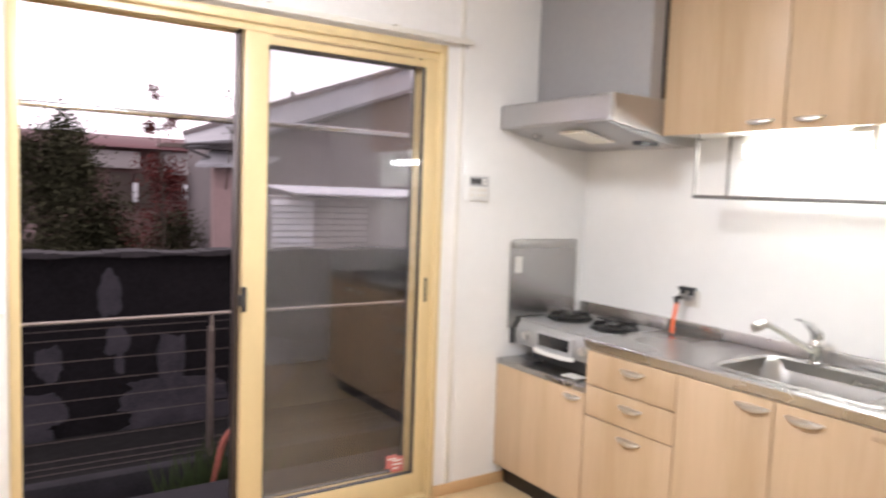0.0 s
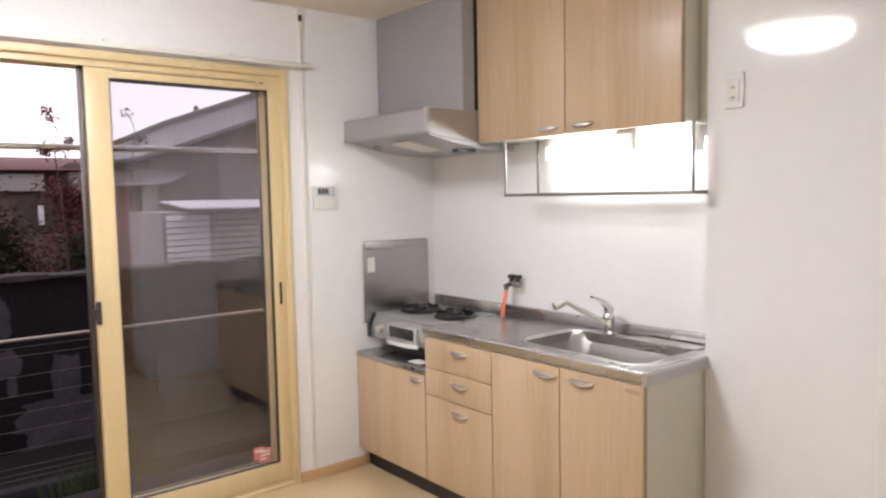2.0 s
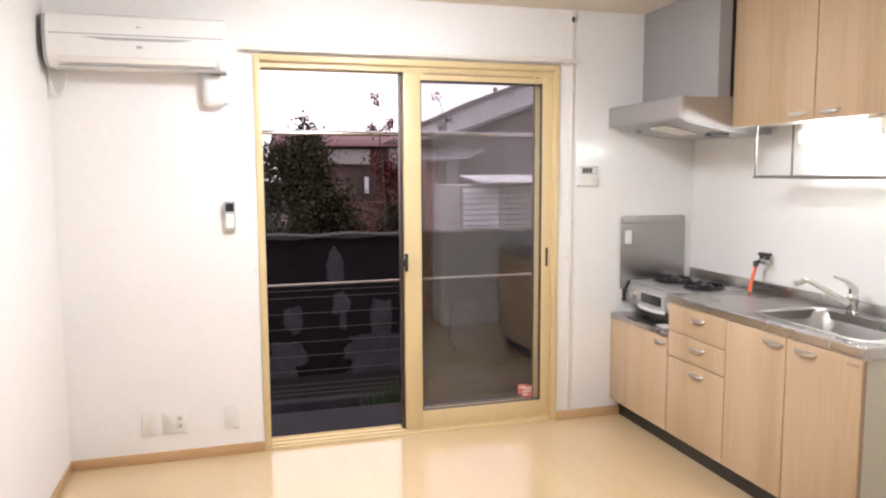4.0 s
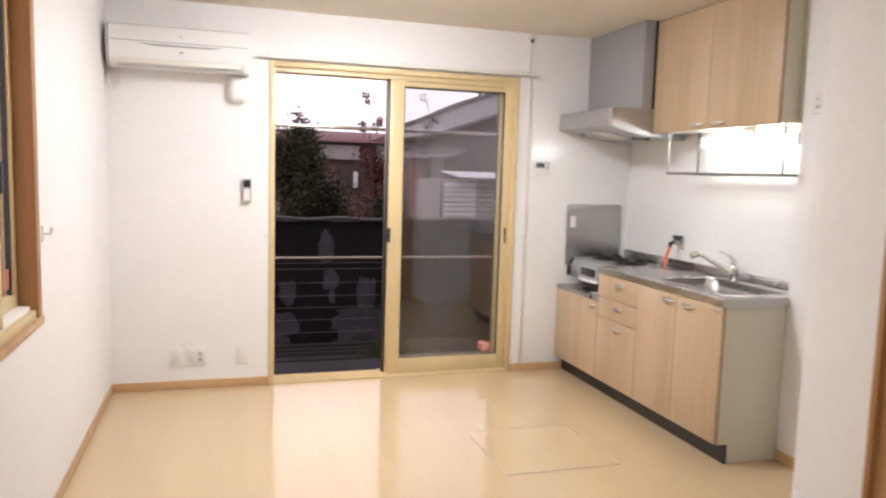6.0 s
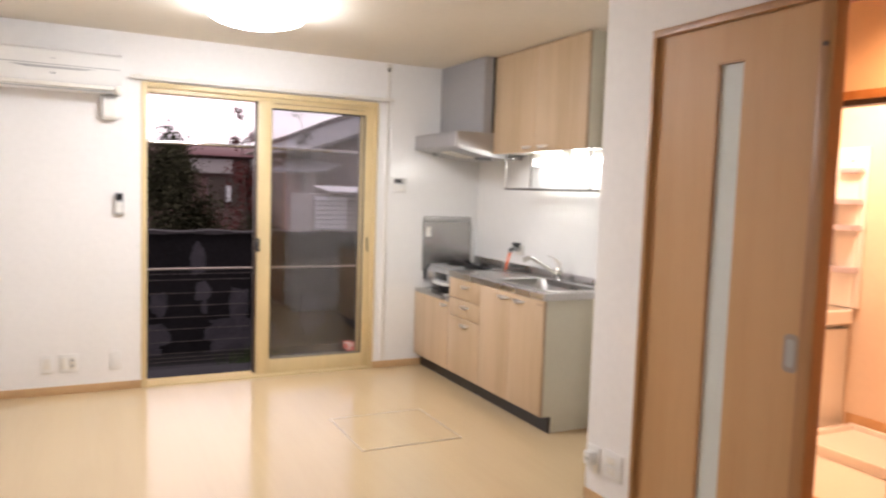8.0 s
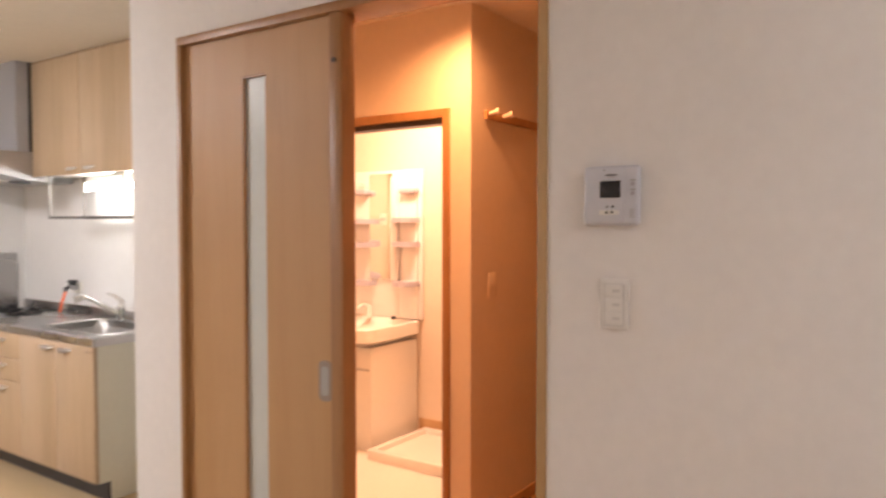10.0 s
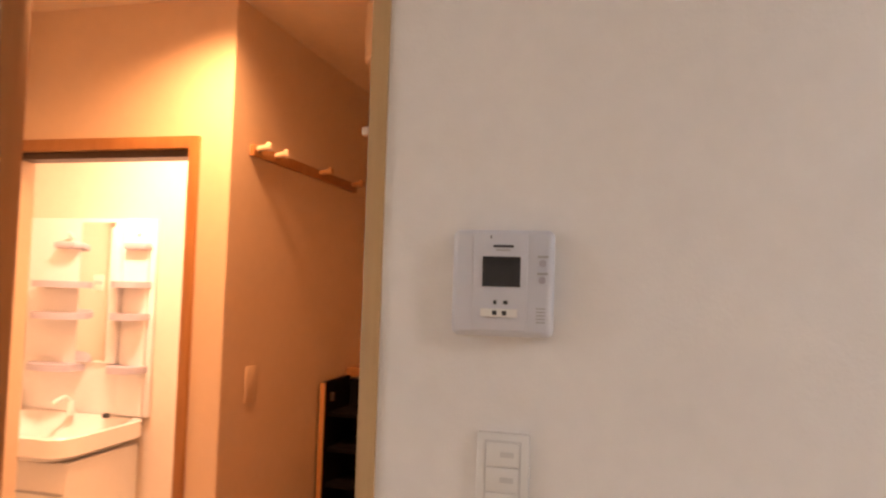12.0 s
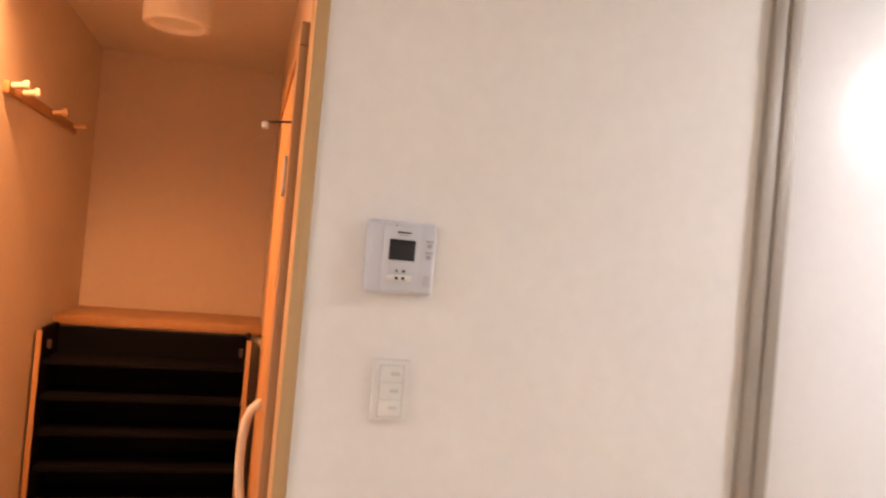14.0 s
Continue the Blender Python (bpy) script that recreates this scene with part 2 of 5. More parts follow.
def cyl(bm, p0, p1, r, r2=None, seg=16, caps=True):
    p0, p1 = Vector(p0), Vector(p1)
    d = p1 - p0
    m = Matrix.Translation((p0 + p1) / 2) @ d.to_track_quat("Z", "Y").to_matrix().to_4x4()
    bmesh.ops.create_cone(bm, cap_ends=caps, segments=seg, radius1=r, radius2=r if r2 is None else r2, depth=d.length, matrix=m)
    return bm


def tube(bm, pts, r, seg=8):
    pts = [Vector(p) for p in pts]
    rings = []
    ref = Vector((0.31, 0.17, 0.93))
    for i, p in enumerate(pts):
        d = (pts[min(i + 1, len(pts) - 1)] - pts[max(i - 1, 0)]).normalized()
        u = d.cross(ref).normalized()
        w = d.cross(u)
        rad = r[i] if isinstance(r, (list, tuple)) else r
        rings.append([bm.verts.new(p + rad * (math.cos(2 * math.pi * k / seg) * u + math.sin(2 * math.pi * k / seg) * w)) for k in range(seg)])
    for a, b in zip(rings, rings[1:]):
        for k in range(seg):
            bm.faces.new((a[k], a[(k + 1) % seg], b[(k + 1) % seg], b[k]))
    bm.faces.new(rings[0][::-1])
    bm.faces.new(rings[-1])
    return bm


def curve(ctrl, n=16):
    """Points along a smooth line through the control points."""
    c = [Vector(p) for p in ctrl]
    c = [2 * c[0] - c[1]] + c + [2 * c[-1] - c[-2]]
    out = []
    for i in range(1, len(c) - 2):
        for k in range(n):
            t = k / n
            a, b, d, e = c[i - 1], c[i], c[i + 1], c[i + 2]
            out.append(0.5 * ((2 * b) + (d - a) * t + (2 * a - 5 * b + 4 * d - e) * t * t + (3 * b - a - 3 * d + e) * t ** 3))
    return out + [c[-2]]


def lathe(bm, profile, c, seg=32):
    """profile: (radius, height) pairs, turned about the vertical through c."""
    rings = []
    for r, z in profile:
        rings.append([bm.verts.new((c[0] + r * math.cos(2 * math.pi * k / seg), c[1] + r * math.sin(2 * math.pi * k / seg), c[2] + z)) for k in range(seg)])
    for a, b in zip(rings, rings[1:]):
        for k in range(seg):
            bm.faces.new((a[k], a[(k + 1) % seg], b[(k + 1) % seg], b[k]))
    bm.faces.new(rings[0][::-1])
    bm.faces.new(rings[-1])
    return bm


def prism(bm, poly, axis, a, b):
    """A polygon pulled from a to b along an axis; poly gives the two other coordinates in xyz order."""
    def at(p, v):
        q = list(p)
        q.insert(axis, v)
        return bm.verts.new(q)
    lo, hi = [at(p, a) for p in poly], [at(p, b) for p in poly]
    n = len(poly)
    bm.faces.new(lo[::-1])
    bm.faces.new(hi)
    for k in range(n):
        bm.faces.new((lo[k], lo[(k + 1) % n], hi[(k + 1) % n], hi[k]))
    bmesh.ops.recalc_face_normals(bm, faces=bm.faces)
    return bm


def bent(bm, angle=35):
    """Smooth shading with sharp edges kept."""
    bm.normal_update()
    for f in bm.faces:
        f.smooth = True
    for e in bm.edges:
        if len(e.link_faces) == 2 and e.calc_face_angle(0) > radians(angle):
            e.smooth = False
    return bm


def part(name, bm, material, parent=None, label=""):
    bent(bm)
    me = bpy.data.meshes.new(name)
    bm.to_mesh(me)
    bm.free()
    me.materials.append(material)
    ob = new(name, me)
    if parent:
        ob.parent = parent
        base = parent
        while base.parent:
            base = base.parent
        if parent is base:
            ob.matrix_parent_inverse = Matrix.Translation(-parent.location)
    if label:
        tagged(ob, label)
    return ob


def B():
    return bmesh.new()


def bx(*a, **k):
    return box(B(), *a, **k)


def thing(name, at, label, category, group="", kind=""):
    e = new(name)
    e.location = at
    e.empty_display_size = 0.05
    return tagged(e, label, category, group, kind)


def structure(name, bm, material, label, category="wall"):
    return tagged(part(name, bm, material), label, category, kind="structure")

# ---- structure: living room ----
H = 2.385
XW, XB, XP = 3.53, 3.36, 2.69      # kitchen wall, step in it, partition face
YS = -7.6                          # south end


def wall_with_hole(x0, x1, y0, y1, z0, z1, axis, holes):
    """A wall block with rectangular holes (a0, a1, z0, z1) along its long axis."""
    bm = B()
    lo, hi = (x0, x1) if axis == 0 else (y0, y1)
    cuts = sorted(holes)
    pos = lo
    def add(a, b, c, d):
        if b - a > 1e-4 and d - c > 1e-4:
            if axis == 0:
                box(bm, a, b, y0, y1, c, d)
            else:
                box(bm, x0, x1, a, b, c, d)
    for a0, a1, c0, c1 in cuts:
        add(pos, a0, z0, z1)
        add(a0, a1, z0, c0)
        add(a0, a1, c1, z1)
        pos = a1
    add(pos, hi, z0, z1)
    return bm


structure("floor", box(bx(-0.15, 2.69, YS, 0.0, -0.12, 0.0), 2.69, 3.65, -2.64, 0.0, -0.12, 0.0), M_floor, "pale maple-coloured glossy sheet floor of the living room", "floor")
structure("ceiling", bx(-0.15, 5.4, YS, 0.17, H, H + 0.15), M_ceil, "off-white papered ceiling", "ceiling")
structure("wall_north", wall_with_hole(-0.15, XW, 0.0, 0.15, 0.0, H, 0, [(0.955, 2.615, 0.0, 2.06)]), M_wall, "white papered wall around the sliding glass door", "wall")
structure("wall_west", wall_with_hole(-0.15, 0.0, YS, 0.0, 0.0, H, 1, [(-2.60, -1.86, 0.89, 2.06)]), M_wall, "white papered wall with a wood-framed window", "wall")
structure("wall_kitchen", bx(XW, XW + 0.12, -1.8195, 0.15, 0.0, H), M_gloss, "glossy white kitchen wall panel behind the sink", "wall")
structure("wall_kitchen_side", bx(2.735, XW, -0.004, 0.0, 0.0, H), M_satin, "glossy white kitchen panel beside the cooker", "wall")
structure("wall_step", bx(XB, XW + 0.12, -2.635, -1.8195, 0.0, H), M_gloss, "glossy white wall beside the kitchen unit", "wall")
structure("wall_partition", wall_with_hole(XP, XP + 0.12, YS, -2.69, 0.0, H, 1, [(-4.44, -2.945, 0.0, 2.075), (-6.25, -5.46, 0.0, 2.33)]), M_wall, "white papered partition wall with the hall doorway", "wall")
structure("wall_return", bx(XP, 3.75, -2.69, -2.635, 0.0, H), M_wall, "white papered end of the partition beside the kitchen", "wall")
structure("wall_south", bx(-0.15, 2.81, YS - 0.12, YS, 0.0, H), M_wall, "white papered end wall", "wall")

for name, a in (("baseboard", (0.0, 0.94, -0.010, 0.0, 0.0, 0.055)), ("baseboard_north_east", (2.628, 3.045, -0.016, -0.0045, 0.0, 0.055)),
                ("baseboard_west", (0.0, 0.010, YS, -0.010, 0.0, 0.055)), ("baseboard_step", (XB - 0.010, XB, -2.635, -1.822, 0.0, 0.055)),
                ("baseboard_return", (XP - 0.010, XP, -2.935, -2.635, 0.0, 0.055)), ("baseboard_partition", (XP - 0.010, XP, -5.36, -4.435, 0.0, 0.055))):
    structure(name, bx(*a, bev=0.003), M_base, "light brown wooden baseboard", "baseboard")

# ---- sliding glass door ----
gd = thing("sliding_glass_door", (1.80, 0.05, 0.0), "pale oak-film aluminium sliding glass door, slid half open", "glass door")
bm = B()
for a in ((0.940, 0.975, -0.012, 0.14, 0.0, 2.075), (2.600, 2.628, -0.012, 0.14, 0.0, 2.075), (0.975, 2.600, -0.012, 0.14, 2.04, 2.075), (0.975, 2.600, -0.006, 0.14, -0.02, 0.016)):
    box(bm, *a, bev=0.003)
for y in (0.012, 0.064, 0.118):
    box(bm, 0.975, 2.600, y, y + 0.006, 2.012, 2.04)
    box(bm, 0.975, 2.600, y, y + 0.006, 0.016, 0.024)
part("outer_frame", bm, M_sash, gd)


def sash(name, x0, x1, y0, y1, material, glassmat, st=(0.095, 0.068)):
    bm = B()
    z0, z1, zb, zt = 0.020, 2.030, 0.125, 1.972
    box(bm, x0, x0 + st[0], y0, y1, z0, z1, bev=0.003)
    box(bm, x1 - st[1], x1, y0, y1, z0, z1, bev=0.003)
    box(bm, x0 + st[0], x1 - st[1], y0 + 0.001, y1 - 0.001, z0, zb, bev=0.002)
    box(bm, x0 + st[0], x1 - st[1], y0 + 0.001, y1 - 0.001, zt, z1, bev=0.002)
    s = part(name, bm, material, gd)
    g = part("pane", bx(x0 + st[0] - 0.005, x1 - st[1] + 0.005, (y0 + y1) / 2 - 0.002, (y0 + y1) / 2 + 0.002, zb - 0.005, zt + 0.005), glassmat, s, "clear window glass with faint room reflections")
    g.visible_shadow = False
    bm = B()
    for a in ((x0 + st[0] - 0.004, x0 + st[0] + 0.005, zb, zt), (x1 - st[1] - 0.005, x1 - st[1] + 0.004, zb, zt)):
        box(bm, a[0], a[1], y0 + 0.006, y1 - 0.006, a[2], a[3])
    box(bm, x0 + st[0], x1 - st[1], y0 + 0.006, y1 - 0.006, zb - 0.004, zb + 0.005)
    box(bm, x0 + st[0], x1 - st[1], y0 + 0.006, y1 - 0.006, zt - 0.005, zt + 0.004)
    part("gasket", bm, M_dark, s, "black rubber glazing gasket")
    return s


inner = sash("inner_sash", 1.722, 2.605, 0.020, 0.054, M_sash, M_glass)
outer = sash("outer_sash", 1.730, 2.560, 0.072, 0.106, M_sash, M_glass, (0.06, 0.045))
part("weather_strip", bx(1.708, 1.7285, 0.058, 0.108, 0.022, 2.028, bev=0.002), M_bronze, outer, "dark brown weather strip")
part("lock", box(bx(1.716, 1.738, 0.006, 0.020, 0.93, 1.03, bev=0.005), 1.704, 1.724, 0.0, 0.014, 0.955, 1.00, bev=0.004), M_dark, inner, "black crescent lock")
part("pull", bx(2.562, 2.576, 0.0165, 0.022, 0.925, 1.035, bev=0.003), M_dark, inner, "recessed dark finger pull")
# Raised brown strip paints the groove's shade onto the rail.
part("rail_groove", bx(1.835, 2.47, 0.0165, 0.0215, 2.002, 2.008), M_edge, inner, "brown strip painting the shade of a groove in the top rail")
part("stopper", box(bx(2.475, 2.535, 0.0155, 0.0215, 1.990, 2.012, bev=0.002), 2.492, 2.512, 0.0145, 0.016, 2.000, 2.007), M_sash, inner, "small plastic roller stopper")
part("stopper_slot", bx(2.494, 2.510, 0.0135, 0.0148, 2.001, 2.006), M_dark, inner)
part("warning_sticker", box(bx(2.400, 2.455, 0.0325, 0.0345, 0.165, 0.225), 2.425, 2.490, 0.0305, 0.0325, 0.145, 0.215), M_red, inner, "small red and white safety sticker")
bm = B()
for x, z, w in ((2.405, 0.205, 0.045), (2.432, 0.195, 0.05), (2.432, 0.178, 0.05), (2.432, 0.160, 0.03)):
    box(bm, x, x + w, 0.0295, 0.0304, z, z + 0.007)
part("sticker_print", bm, M_paper, inner)

rail = thing("curtain_rail", (1.8, -0.04, 2.09), "thin translucent white curtain rail above the glass door", "curtain rail")
part("track", box(bx(0.875, 2.74, -0.050, -0.022, 2.094, 2.110, bev=0.003), 0.875, 2.74, -0.052, -0.046, 2.086, 2.096), M_cream, rail)
for x in (0.93, 1.25, 1.80, 2.35, 2.70):
    part("bracket", bx(x - 0.012, x + 0.012, -0.045, 0.0, 2.108, 2.120, bev=0.002), M_cream, rail)

# ---- west window ----
ww = thing("side_window", (0.0, -2.22, 0.84), "brown-cased side window with pale sashes and dark glass", "window")
bm = B()
for a in ((-0.14, 0.026, -1.868, -1.812, 0.845, 2.10), (-0.14, 0.026, -2.655, -2.60, 0.845, 2.10), (-0.14, 0.026, -2.60, -1.868, 2.045, 2.10)):
    box(bm, *a, bev=0.003)
part("casing", bm, M_casing, ww)
part("sill", bx(-0.14, 0.034, -2.655, -1.812, 0.815, 0.844, bev=0.004), M_base, ww)
part("sill_board", bx(-0.14, 0.020, -2.598, -1.870, 0.8445, 0.875, bev=0.003), M_sash, ww)
for nm, y0, y1, x0 in (("sash", -2.250, -1.870, -0.072), ("sash", -2.598, -2.200, -0.034)):
    bm = B()
    for a in ((y0, y0 + 0.042, 0.876, 2.044), (y1 - 0.036, y1, 0.876, 2.044), (y0 + 0.042, y1 - 0.036, 0.876, 0.936), (y0 + 0.042, y1 - 0.036, 1.99, 2.044)):
        box(bm, x0, x0 + 0.034, *a, bev=0.002)
    s = part(nm, bm, M_sash, ww)
    g = part("pane", bx(x0 + 0.015, x0 + 0.019, y0 + 0.037, y1 - 0.031, 0.93, 1.995), M_glass, s)
    g.visible_shadow = False
    part("gasket", bx(x0 + 0.008, x0 + 0.026, y1 - 0.042, y1 - 0.036, 0.936, 1.99), M_dark, s)
part("lock", bx(0.0, 0.016, -2.226, -2.206, 1.30, 1.40, bev=0.005), M_dark, ww, "dark crescent lock")
part("sticker", bx(-0.054, -0.0525, -1.945, -1.915, 0.96, 1.03), M_red, ww, "small red sticker")
wh = thing("tieback_hook", (0.012, -1.66, 1.13), "small white curtain tieback hook on the wall", "hook")
part("hook", cyl(cyl(B(), (0, -1.66, 1.13), (0.03, -1.66, 1.13), 0.006, seg=10), (0.03, -1.66, 1.13), (0.034, -1.66, 1.155), 0.006, seg=10), M_white, wh)
part("plate", bx(0.0, 0.006, -1.672, -1.648, 1.10, 1.16, bev=0.003), M_white, wh)
wr = thing("side_curtain_rail", (0.03, -2.5, 2.14), "white metal curtain rail over the side window", "curtain rail")
part("track", bx(0.030, 0.055, -2.80, -1.66, 2.135, 2.155, bev=0.003), M_cream, wr)
for y in (-1.74, -2.22, -2.74):
    part("bracket", bx(0.0, 0.05, y - 0.012, y + 0.012, 2.153, 2.170, bev=0.002), M_greypl, wr)
part("end_cap", tube(B(), curve([(0.04, -1.66, 2.145), (0.042, -1.635, 2.142), (0.03, -1.625, 2.12)], 6), 0.008), M_greypl, wr)

# ---- air conditioner ----
ac = thing("air_conditioner", (0.43, -0.1, 1.985), "white wall-mounted air conditioner with grey louvre line", "air conditioner")
prof = [(0.0, 1.99), (-0.13, 1.985), (-0.165, 2.01), (-0.185, 2.06), (-0.185, 2.16), (-0.17, 2.215), (-0.10, 2.235), (0.0, 2.235)]
part("body", prism(B(), [(a, b) for a, b in prof], 0, 0.055, 0.825), M_white, ac)
# Side of the white unit, coloured grey to show its shadow.
part("side_cap", prism(B(), [(a * 0.985, 1.992 + (b - 1.992) * 0.985) for a, b in prof], 0, 0.040, 0.055), M_greypl, ac, "end cap coloured grey as if in shadow")
part("panel_seam", bx(0.065, 0.815, -0.187, -0.180, 2.127, 2.132), M_greypl, ac)
part("accent_line", prism(B(), [(0.20, 2.118), (0.68, 2.118), (0.60, 2.106), (0.30, 2.104)], 1, -0.188, -0.184), M_greypl, ac, "blue-grey accent strip")
part("louvre", bx(0.10, 0.775, -0.172, -0.150, 2.002, 2.030, bev=0.004), M_cream, ac)
part("louvre_gap", bx(0.09, 0.79, -0.1735, -0.165, 2.030, 2.033), M_greypl, ac)
part("badge", bx(0.43, 0.455, -0.1875, -0.1845, 2.072, 2.083, bev=0.001), M_greypl, ac)
part("maker_bar", bx(0.43, 0.45, -0.1875, -0.1845, 2.164, 2.169), M_greypl, ac)
part("display_corner", bx(0.792, 0.826, -0.176, -0.10, 1.984, 2.035, bev=0.008), M_cream, ac)
part("drip_line", bx(0.10, 0.775, -0.168, -0.15, 1.990, 1.994), M_greypl, ac)
ac.location += Vector((-0.012, 0, -0.024))
pc = thing("pipe_cover", (0.76, -0.04, 1.83), "white plastic pipe elbow cover under the air conditioner", "pipe cover")
part("elbow", bx(0.695, 0.805, -0.075, 0.0, 1.802, 1.962, bev=0.035, seg=5), M_white, pc)
part("flange", bx(0.690, 0.830, -0.014, 0.0, 1.82, 1.96, bev=0.006), M_white, pc)
cl = thing("power_cable", (0.06, -0.02, 1.90), "white looped power cable hanging below the air conditioner", "cable")
part("loop", tube(B(), curve([(0.075, -0.02, 2.0), (0.085, -0.025, 1.93), (0.075, -0.03, 1.87), (0.045, -0.03, 1.845), (0.02, -0.025, 1.88), (0.015, -0.02, 1.94), (0.02, -0.02, 2.0)], 6), 0.007), M_white, cl)

# ---- ceiling light ----
cl2 = thing("ceiling_light", (1.43, -1.25, H), "round white dome ceiling light, switched on", "ceiling light")
part("base", lathe(B(), [(0.20, 0.0), (0.21, -0.02), (0.20, -0.035)], (1.43, -1.25, H), 48), M_white, cl2)
prof = [(0.262, -0.03), (0.267, -0.045)] + [(0.267 * math.cos(a), -0.045 - 0.084 * math.sin(a)) for a in [i * math.pi / 2 / 10 for i in range(1, 10)]] + [(0.01, -0.129)]
part("cover", lathe(B(), prof, (1.43, -1.25, H), 64), M_lamp, cl2, "glowing opal acrylic cover")

# ---- wall devices ----
def plate(name, label, cat, x0, x1, z0, z1, y=0.0, t=0.008, feats=()):
    e = thing(name, ((x0 + x1) / 2, y, z0), label, cat)
    part("plate", bx(x0, x1, y - t, y, z0, z1, bev=0.003), M_white, e)
    for nm, a, m in feats:
        part(nm, bx(a[0], a[1], y - t - 0.003, y - t, a[2], a[3], bev=0.0012), m, e)
    return e


plate("wall_outlet", "white single wall socket low on the wall", "socket", 0.338, 0.408, 0.146, 0.266, feats=[("insert", (0.355, 0.391, 0.17, 0.242), M_cream)])
o = plate("wall_outlet", "white double-gang socket and aerial plate low on the wall", "socket", 0.438, 0.553, 0.146, 0.266, feats=[("insert", (0.452, 0.487, 0.17, 0.242), M_cream), ("insert", (0.503, 0.540, 0.17, 0.242), M_cream)])
part("jack", cyl(cyl(B(), (0.521, -0.018, 0.225), (0.521, -0.010, 0.225), 0.009, seg=14), (0.521, -0.018, 0.188), (0.521, -0.010, 0.188), 0.009, seg=14), M_greypl, o)
plate("wall_outlet", "white blank cover plate low on the wall", "socket", 0.742, 0.815, 0.146, 0.266, feats=[("insert", (0.760, 0.797, 0.17, 0.242), M_white)])
rc = thing("remote_control", (0.80, -0.02, 1.18), "grey and silver remote control in a wall holder", "remote control")
part("holder", bx(0.772, 0.834, -0.022, 0.0, 1.185, 1.255, bev=0.004), M_cream, rc)
part("body", bx(0.776, 0.830, -0.036, -0.010, 1.19, 1.335, bev=0.005), M_greypl, rc)
part("display", bx(0.783, 0.823, -0.0375, -0.0355, 1.282, 1.325), M_screen, rc)
part("keypad", bx(0.783, 0.823, -0.0375, -0.0355, 1.20, 1.27), M_paper, rc)
wc = thing("water_heater_panel", (2.825, -0.02, 1.385), "white water-heater control panel with dark display", "control panel")
part("body", bx(2.749, 2.877, -0.024, -0.004, 1.393, 1.508, bev=0.004), M_white, wc)
part("display", bx(2.764, 2.866, -0.0255, -0.0235, 1.458, 1.502), M_greypl, wc, "grey display strip")
part("digits", box(box(bx(2.772, 2.788, -0.0268, -0.0254, 1.468, 1.494), 2.792, 2.808, -0.0268, -0.0254, 1.468, 1.494), 2.812, 2.828, -0.0268, -0.0254, 1.468, 1.494), M_screen, wc)
for z in (1.472, 1.489):
    part("display_key", bx(2.836, 2.860, -0.0275, -0.0253, z - 0.006, z + 0.006, bev=0.002), M_paper, wc)
for x, z, w in ((2.768, 1.434, 0.022), (2.806, 1.434, 0.055), (2.806, 1.410, 0.055), (2.768, 1.410, 0.022)):
    part("button", bx(x, x + w, -0.026, -0.0235, z, z + 0.014, bev=0.001), M_cream, wc)
cc = thing("cable_duct", (2.72, -0.01, 0.0), "thin white surface cable duct running down the wall", "cable duct")
part("duct", box(bx(2.699, 2.717, -0.012, 0.0, 0.0, 2.33, bev=0.002), 2.690, 2.725, -0.018, 0.0, 2.33, 2.375, bev=0.003), M_cream, cc)
part("knob", bx(2.695, 2.712, -0.026, -0.0125, 2.315, 2.345, bev=0.003), M_bronze, cc, "small brown clip")
for nm, x in (("tieback_hook", 2.685), ("tieback_hook", 0.92)):
    th = thing(nm, (x, -0.01, 0.98), "small white curtain tieback hook beside the glass door", "hook")
    part("hook", cyl(bx(x - 0.006, x + 0.006, -0.005, 0.0, 0.965, 0.995, bev=0.002), (x, -0.005, 0.98), (x, -0.022, 0.985), 0.004, seg=10), M_white, th)
sw = thing("wall_switch", (XB, -1.90, 1.76), "white wall switch plate high on the kitchen wall", "switch")
part("plate", bx(XB - 0.009, XB, -1.960, -1.888, 1.734, 1.856, bev=0.004), M_white, sw)
part("rocker", bx(XB - 0.013, XB - 0.009, -1.946, -1.902, 1.757, 1.832, bev=0.002), M_cream, sw)
for z in (1.765, 1.80):
    part("button", bx(XB - 0.015, XB - 0.0131, -1.93, -1.916, z, z + 0.01), M_greypl, sw)

# ---- floor hatch ----
fh = thing("floor_hatch", (2.24, -1.40, 0.0), "floor storage hatch with thin silver edging", "floor hatch")
part("lid", bx(1.934, 2.526, -1.696, -1.124, 0.0005, 0.003), M_floor, fh)
bm = B()
for a in ((1.928, 1.933, -1.702, -1.118), (2.527, 2.532, -1.702, -1.118), (1.933, 2.527, -1.123, -1.118), (1.933, 2.527, -1.702, -1.697)):
    box(bm, a[0], a[1], a[2], a[3], 0.0002, 0.0036)
part("frame", bm, M_hatch, fh, "thin pale edging strip")

# ---- kitchen ----
XF = 3.0       # face of the base units


